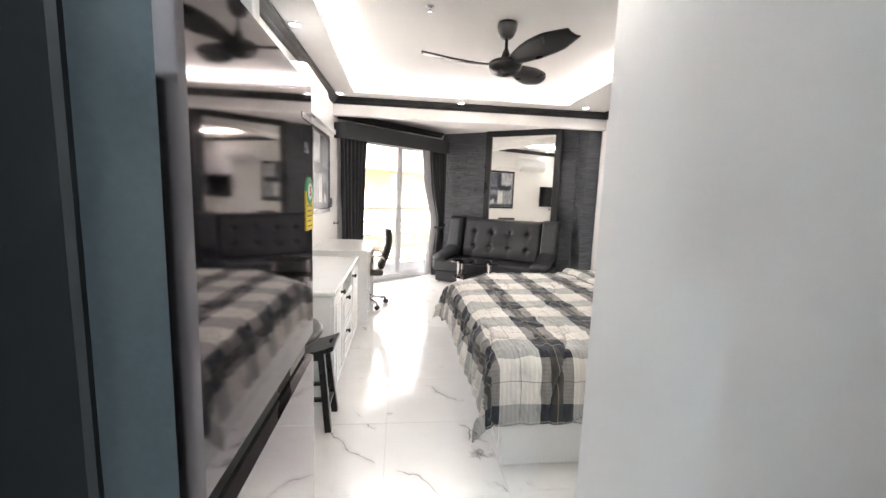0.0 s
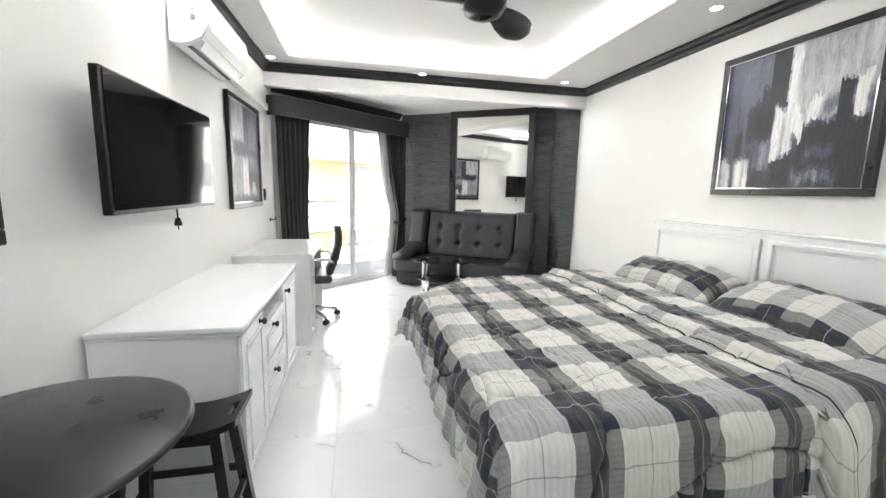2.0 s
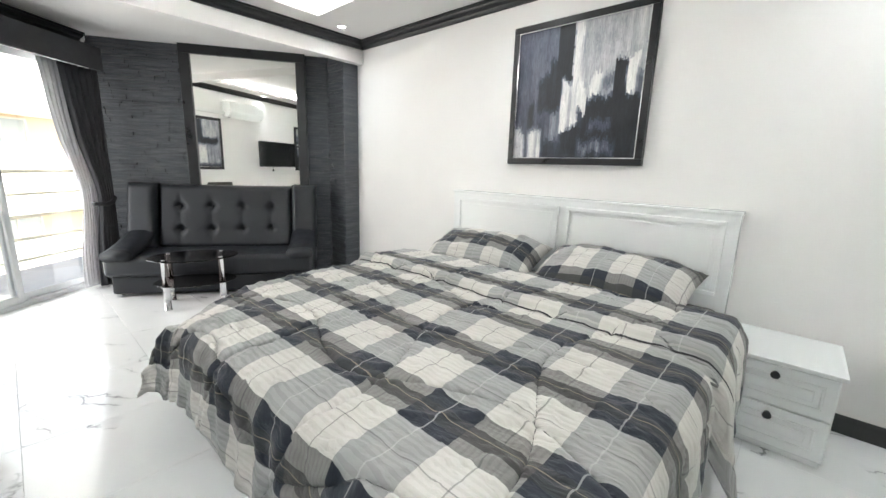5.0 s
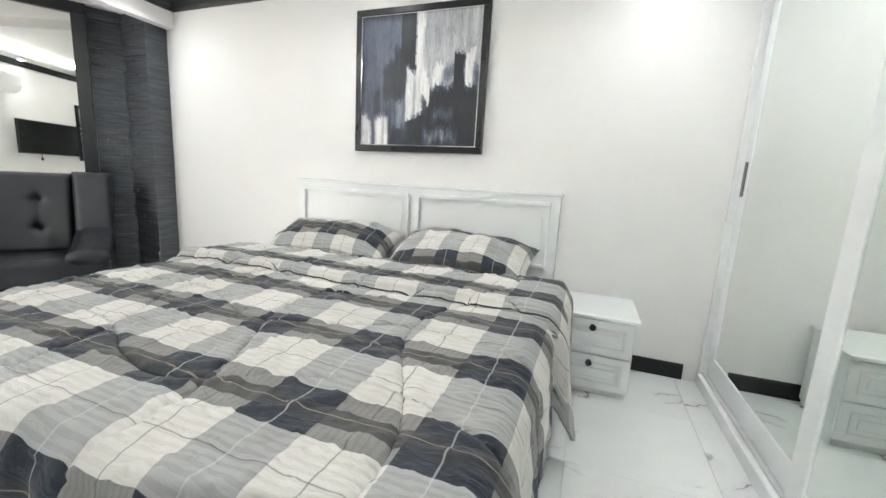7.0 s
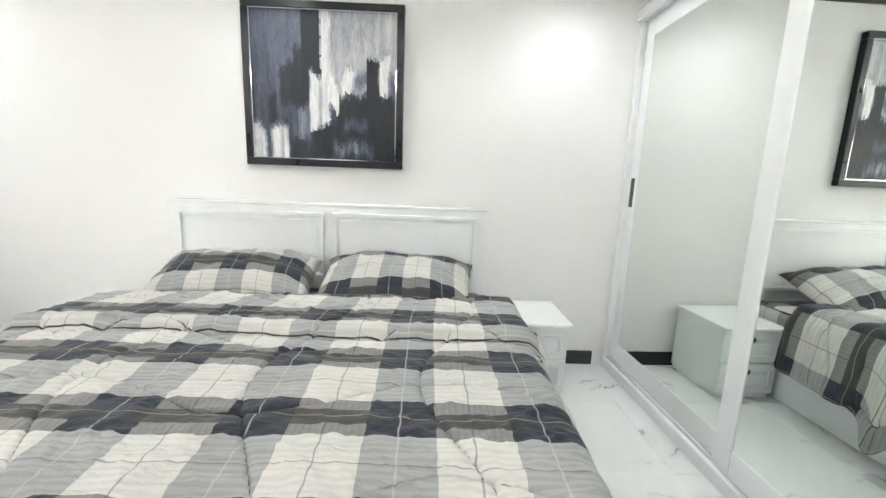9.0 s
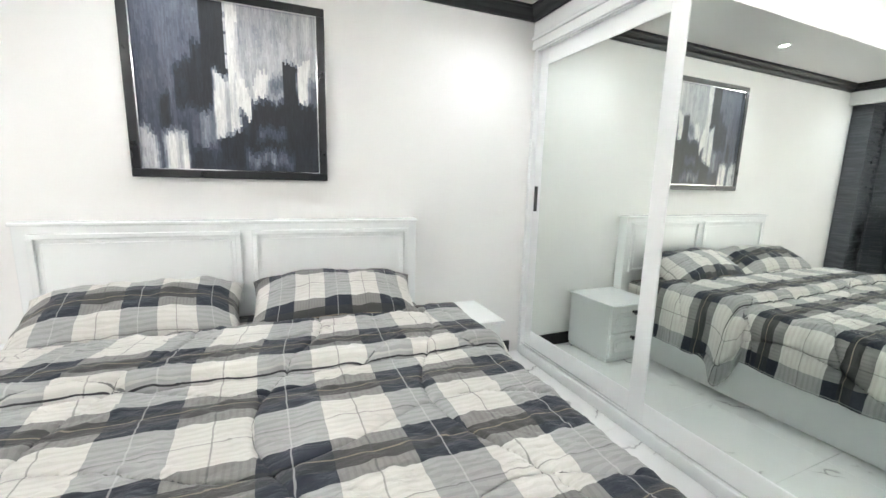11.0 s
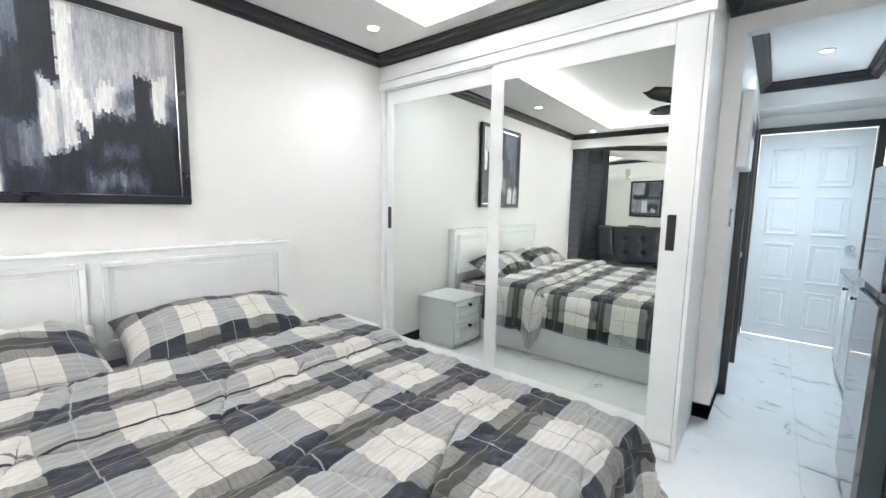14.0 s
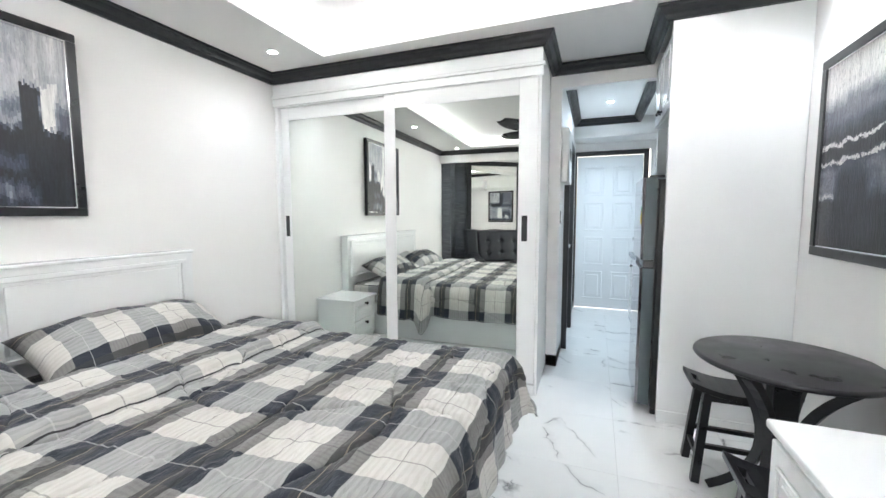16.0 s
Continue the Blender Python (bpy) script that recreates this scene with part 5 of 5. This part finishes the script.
TU = [-0.45, -0.15, 0.15, 0.45]
tufted(-0.66, 0.66, 0.38, 1.04, TU, (0.58, 0.82), "backrest", 0.055, 0.16)
tufted(-0.93, -0.67, 0.38, 1.06, [], [], "wing", 0.075, 0.10)
tufted(0.67, 0.93, 0.38, 1.06, [], [], "wing", 0.075, 0.10)
for c in TU:
    for z in (0.58, 0.82):
        lathe("button", [(0.012, 0), (0.011, 0.006), (0.001, 0.009)], LEATHER, sf, Matrix.Translation((c, 0.16 + (z - 0.38) * 0.22 - 0.014, z)) @ pose(0, 0, 0, 90), 12)
for sx in (-1, 1):
    bm = bmesh.new()
    n = 14
    rows = []
    for i in range(n + 1):
        q = i / n
        y = -0.41 + 0.52 * q
        z = 0.40 + 0.045 + 0.13 * q ** 1.6
        hw = 0.135
        rows.append([bm.verts.new((sx * 0.80 + a * hw, y, z + b)) for a, b in ((-1, -0.05), (-0.9, 0.0), (-0.4, 0.03), (0.4, 0.03), (0.9, 0.0), (1, -0.05), (0.6, -0.085), (-0.6, -0.085))])
    for r0, r1 in zip(rows, rows[1:]):
        for j in range(8):
            bm.faces.new((r0[j], r0[(j + 1) % 8], r1[(j + 1) % 8], r1[j]))
    bm.faces.new(rows[0])
    bm.faces.new(rows[-1])
    ob_from("armrest", bm, LEATHER, sf, True)
for x in (-0.85, 0.85):
    for y in (-0.30, 0.26):
        box("foot", x - 0.025, x + 0.025, y - 0.025, y + 0.025, 0.001, 0.029, CHROME, sf)
box("back_frame", -0.90, 0.90, 0.302, 0.34, 0.03, 0.80, LEATHER, sf, 0.01, 2)

mr = thing("wall_mirror", AT_SLATE @ pose(-0.775, -0.001, 0.83), "tall wall mirror in a wide black wooden frame", "mirror")
MW, MH = 1.24, 1.66
bm = bmesh.new()
for a0, a1, c0, c1 in ((-MW / 2, MW / 2, 0, 0.10), (-MW / 2, MW / 2, MH - 0.10, MH), (-MW / 2, -MW / 2 + 0.10, 0.10, MH - 0.10), (MW / 2 - 0.10, MW / 2, 0.10, MH - 0.10)):
    bm_box(bm, a0, a1, -0.045, 0.0, c0, c1, 0.006, 2)
ob_from("frame", bm, BLACK, mr)
box("glass", -MW / 2 + 0.10, MW / 2 - 0.10, -0.018, -0.006, 0.10, MH - 0.10, MIRROR2, mr)

tbl = thing("coffee_table", pose(1.11, 5.60, 0, 0, 0, -20), "oval smoked glass coffee table with chrome legs and a lower shelf", "coffee table")


def oval(name, a, b, z, t, mat):
    bm = bmesh.new()
    bm_lathe(bm, [(0.985, z), (1.0, z + t * 0.5), (0.985, z + t), (0.001, z + t)], Matrix.Diagonal((a, b, 1, 1)), 48)
    ob = ob_from(name, bm, mat, tbl)
    ob.visible_shadow = False
    return ob


oval("top", 0.36, 0.26, 0.442, 0.009, SMOKE)
oval("shelf", 0.33, 0.24, 0.215, 0.007, SMOKE)
for sx, sy in ((-0.215, -0.145), (-0.215, 0.145), (0.215, -0.145), (0.215, 0.145)):
    lathe("leg", [(0.032, 0.001), (0.032, 0.012), (0.026, 0.016), (0.026, 0.205), (0.032, 0.21), (0.032, 0.2145)], CHROME, tbl, Matrix.Translation((sx, sy, 0)), 20)
    lathe("leg", [(0.026, 0.2225), (0.026, 0.43), (0.032, 0.434), (0.032, 0.4415)], CHROME, tbl, Matrix.Translation((sx, sy, 0)), 20)
    lathe("cap", [(0.02, 0.4515), (0.018, 0.456), (0.001, 0.457)], CHROME, tbl, Matrix.Translation((sx, sy, 0)), 16)


def curtain(name, left, right, z0, z1, folds, amp, y, mat, label, category):
    def fn(u, v):
        z = z1 + (z0 - z1) * v
        x = left(v) + (right(v) - left(v)) * u
        narrow = (right(v) - left(v)) / max(0.01, right(0) - left(0))
        w = amp * (0.55 + 0.45 * v) * math.sin(u * folds * 2 * math.pi + 0.8 * math.sin(v * 3 + u * 5)) * (0.6 + 0.4 * min(1, narrow))
        return Vector((x + 0.006 * fbm(u * 4, v * 3), y + w + 0.008 * fbm(u * 6, v * 2, 3), z))

    ob = grid(name, folds * 12, 50, fn, mat, None, None, 0.003)
    ob.matrix_world = AT_WINDOW
    return tagged(ob, label, category, "window curtains")


curtain("curtain", lambda v: -0.05 + 0.05 * v, lambda v: 0.37 - 0.04 * v - 0.02 * math.sin(v * 3), 0.02, 2.13, 7, 0.035, -0.16, CURTAIN, "dark grey curtain hanging in folds beside the window", "curtain")
tie = lambda v: math.exp(-((v - 0.58) / 0.22) ** 2)
curtain("curtain", lambda v: 1.64 + 0.12 * min(1, v / 0.55) + 0.10 * tie(v), lambda v: 2.02, 0.02, 2.13, 6, 0.03, -0.17, CURTAIN, "dark grey curtain tied back beside the window", "curtain")
curtain("sheer_curtain", lambda v: 1.55 + 0.12 * min(1, v / 0.55) + 0.11 * tie(v), lambda v: 1.95, 0.02, 2.15, 8, 0.012, -0.075, SHEER, "thin white sheer curtain behind the dark one", "sheer curtain")
tb1 = tube("tieback", [(1.76, -0.205, 0.86), (1.88, -0.225, 0.845), (1.96, -0.215, 0.86), (2.05, -0.16, 0.90)], 0.022, CURTAIN)
tb1.matrix_world = AT_WINDOW
tagged(tb1, "dark grey fabric curtain tieback", "tieback")
hk = thing("curtain_hook", pose(west(5.4), 5.40, 0.98, 0, 0, SKEW - 90), "small black curtain hook on the wall", "hook")
lathe("rose", [(0.02, 0.001), (0.02, 0.006), (0.001, 0.007)], BLACKPL, hk, pose(0, 0, 0, 0, 90, 0), 14)
tube("peg", [(0.004, 0, 0), (0.05, 0, 0), (0.062, 0, 0.015), (0.06, 0, 0.03)], 0.006, BLACKPL, hk)

pl = thing("pelmet", AT_WINDOW @ pose(0.95, 0, 2.11), "dark grey upholstered curtain pelmet with a rounded end", "pelmet")
n = 10
line = [(1.0, -0.29), (-0.97, -0.29)] + [(-0.97 - 0.12 * math.sin(i / n * math.pi / 2), -0.17 - 0.12 * math.cos(i / n * math.pi / 2)) for i in range(1, n + 1)]
bm = bmesh.new()
inner = mitred(line, 0.02, False)
rows = []
for pts in (line, [(q.x, q.y) for q in inner]):
    rows.append([[bm.verts.new((p[0], p[1], z)) for p in pts] for z in (0.0, 0.20)])
for i in range(len(line) - 1):
    for a, b in ((rows[0][0], rows[0][1]), (rows[0][1], rows[1][1]), (rows[1][1], rows[1][0]), (rows[1][0], rows[0][0])):
        bm.faces.new((a[i], a[i + 1], b[i + 1], b[i]))
for i in (0, len(line) - 1):
    bm.faces.new((rows[0][0][i], rows[0][1][i], rows[1][1][i], rows[1][0][i]))
ob_from("valance", bm, CURTAIN, pl)
box("top_board", -0.95, 0.92, -0.288, -0.012, 0.201, 0.215, CURTAIN, pl)

# ---- ceiling fan ----
fan = thing("ceiling_fan", pose(0.785, 3.12, TRAY), "black three-bladed ceiling fan, standing still", "ceiling fan")
lathe("canopy", [(0.001, -0.001), (0.075, -0.001), (0.078, -0.02), (0.07, -0.06), (0.05, -0.10), (0.03, -0.115), (0.001, -0.116)], BLACKPL, fan, seg=32)
tube("rod", [(0, 0, -0.11), (0, 0, -0.26)], 0.013, BLACKPL, fan)
lathe("motor", [(0.02, -0.27), (0.03, -0.30), (0.045, -0.345), (0.05, -0.355), (0.12, -0.362), (0.135, -0.372), (0.132, -0.40), (0.11, -0.435), (0.07, -0.455), (0.03, -0.462), (0.001, -0.463)], BLACKPL, fan, Matrix.Translation((0, 0, 0.075)), 36)
for i, ang in enumerate((42, 178, 290)):
    def blade(u, v):
        r = 0.10 + u * 0.56
        w = 0.055 + 0.075 * math.sin(min(1, u * 1.25) * math.pi * 0.62) - 0.105 * max(0, u - 0.72) ** 1.4 * 3.4
        b = v * 2 - 1
        sweep = 0.10 * u * u - 0.03 * u
        tw = -math.radians(19 - 7 * u)
        y = b * w * 0.85 + sweep
        return Vector((r, y * math.cos(tw), -0.31 + y * math.sin(tw) + 0.045 * u * u + 0.012 * b * b))

    g = grid("blade", 24, 10, blade, BLACKPL, fan, None, 0.008)
    g.matrix_local = pose(0, 0, 0, 0, 0, ang)
sd = thing("sprinkler", pose(0.17, 2.95, TRAY), "small chrome ceiling sprinkler head", "sprinkler")
lathe("body", [(0.03, -0.001), (0.03, -0.006), (0.012, -0.01), (0.01, -0.035), (0.02, -0.04), (0.001, -0.043)], CHROME, sd, seg=16)

# ---- outside ----
OUT = AT_WINDOW
bal = thing("balcony", OUT @ pose(1.1, 0.14, 0), "concrete balcony with a cream painted metal railing", "balcony")
box("slab", -1.6, 2.4, 0.002, 1.25, -0.16, -0.03, CONCRETE, bal)
for z in (1.12, 0.86, 0.60, 0.34, 0.10):
    tube("rail", [(-1.6, 1.15, z), (2.4, 1.15, z)], 0.022 if z < 1 else 0.03, CREAMRAIL, bal, square=True)
for x in (-1.58, -0.25, 1.05, 2.38):
    tube("post", [(x, 1.15, -0.03), (x, 1.15, 1.12)], 0.028, CREAMRAIL, bal, square=True)
bd2 = thing("apartment_building", OUT @ pose(0.5, 11.0, -6.0), "cream apartment block with balconies and blue windows opposite", "building")
box("wall", -16, 18, 0, 6, 0, 11.2, CREAM, bd2)
box("roof", -16.3, 18.3, -0.4, 6.2, 11.21, 11.5, PALE, bd2)
for z, z1 in ((2.9, 4.4), (5.5, 7.25), (8.6, 10.2)):
    box("balcony_slab", -16, 18, -1.3, -0.01, z, z + 0.22, PALE, bd2)
    box("parapet", -16, 18, -1.3, -1.18, z + 0.225, z1, PALE, bd2)
for z in (0.6, 3.7, 6.7):
    for i in range(9):
        x = -14.5 + i * 3.4
        bm = bmesh.new()
        bm_box(bm, x, x + 1.5, -0.03, -0.002, z + 0.5, z + 1.75)
        w = ob_from("window", bm, BLUEGLASS, bd2)
        bm = bmesh.new()
        for a0, a1, c0, c1 in ((x - 0.06, x + 1.56, z + 0.44, z + 0.5), (x - 0.06, x + 1.56, z + 1.75, z + 1.81), (x - 0.06, x, z + 0.5, z + 1.75), (x + 1.5, x + 1.56, z + 0.5, z + 1.75), (x + 0.73, x + 0.77, z + 0.5, z + 1.75)):
            bm_box(bm, a0, a1, -0.06, -0.003, c0, c1)
        ob_from("frame", bm, PALE, w)
for i, (x, z) in enumerate(((-4.2, 8.2), (-0.6, 8.2), (2.8, 8.2), (-2.4, 5.1), (4.6, 5.1))):
    cu = thing("condenser_unit", OUT @ pose(0.5 + x, 11.0 - 0.35, -6.0 + z - 0.3), "white outdoor air conditioner unit on the facade", "air conditioner", "outdoor units")
    box("case", -0.4, 0.4, -0.15, 0.346, 0, 0.6, PALE, cu, 0.02, 2)
    lathe("grille", [(0.22, 0.0), (0.22, 0.01), (0.001, 0.012)], STONETOP, cu, Matrix.Translation((-0.1, -0.151, 0.3)) @ pose(0, 0, 0, 90), 24)
tagged(box("ground", -60, 60, 6.5, 90, -6.3, -6.1, CONCRETE), "pale concrete street far below", kind="structure")
van = thing("parked_van", OUT @ pose(-1.0, 7.6, -6.1), "small red and white van parked in the street", "van")
box("body", -1.9, 1.9, -0.8, 0.8, 0.35, 1.1, RED, van, 0.12, 3)
box("cabin", -1.5, 1.2, -0.74, 0.74, 1.08, 1.75, PALE, van, 0.2, 3)
for x in (-1.2, 1.2):
    for y in (-0.8, 0.8):
        lathe("wheel", [(0.18, -0.09), (0.31, -0.08), (0.31, 0.08), (0.18, 0.09), (0.001, 0.09)], BLACKPL, van, Matrix.Translation((x, y, 0.312)) @ pose(0, 0, 0, 90), 20)

# ---- slate cladding ----
def cladding(parent, runs, z1, seed):
    """Stacked slate strips on flat faces; runs: (start, direction, length, outward) in the parent's own axes."""
    rnd = random.Random(seed)
    bm = bmesh.new()
    for st, d, ln, nrm in runs:
        z = 0.0
        while z < z1 - 0.005:
            h = min(rnd.choice((0.022, 0.03, 0.036, 0.045)), z1 - z)
            x = 0.0
            while x < ln - 0.004:
                w = min(rnd.uniform(0.10, 0.42), ln - x)
                t = rnd.uniform(0.004, 0.026)
                g = 0.0012
                vs = []
                for a in (x + g, x + w - g):
                    for o in (-0.004, t):
                        for zz in (z + g, z + h - g):
                            tt = o + (rnd.uniform(-0.003, 0.003) if o > 0 else 0)
                            vs.append(bm.verts.new(st + d * a + nrm * tt + Vector((0, 0, zz))))
                a, b, c, e, f, q, i, j = vs
                for face in ((c, e, j, i), (a, c, i, f), (b, q, j, e), (a, b, e, c), (f, i, j, q)):
                    bm.faces.new(face)
                x += w
            z += h
    ob = ob_from("slate_strips", bm, SLATE, parent)
    return tagged(ob, "uneven dark grey slate strips", kind="stuff")


V = Vector
cladding(slate_wall, [(V((-2.39, 0.03, 0)), V((1, 0, 0)), 2.45, V((0, -1, 0)))], 2.52, 5)
cladding(pillar, [(V((PIL.x + 0.02, PIL.y + 0.02, 0)), V((0, 1, 0)), 0.5, V((-1, 0, 0)))], 2.52, 6)
bm = bmesh.new()
bm_box(bm, PIL.x + 0.0, EAST, PIL.y + 0.0, PIL.y + 0.018, 0, 2.52, 0.003, 1)
tagged(ob_from("corner_slab", bm, SLATE, pillar), "smooth grey slate facing")

# ---- floor tiles ----
slab_floor = tagged(box("floor", WEST - 0.2, EAST + 0.1, -2.5, 8.0, -0.12, -0.004, GROUT), "polished white marble tile floor with grey veins", kind="structure")
TILE = 0.6
bm = bmesh.new()
bm_box(bm, -TILE / 2 + 0.0008, TILE / 2 - 0.0008, -TILE / 2 + 0.0008, TILE / 2 - 0.0008, -0.008, 0.0, 0.0008, 1)
tile_mesh = bpy.data.meshes.new("tile")
bmesh.ops.recalc_face_normals(bm, faces=bm.faces)
bm.to_mesh(tile_mesh)
bm.free()
tile_mesh.materials.append(MARBLE)
for i in range(7):
    for j in range(16):
        ob = new("tile", tile_mesh)
        ob.parent = slab_floor
        ob.location = (WEST + 0.05 + TILE * i, -2.3 + TILE * j, random.uniform(-0.0003, 0.0003))
        ob.rotation_euler = (0, 0, random.choice((0, math.pi)))
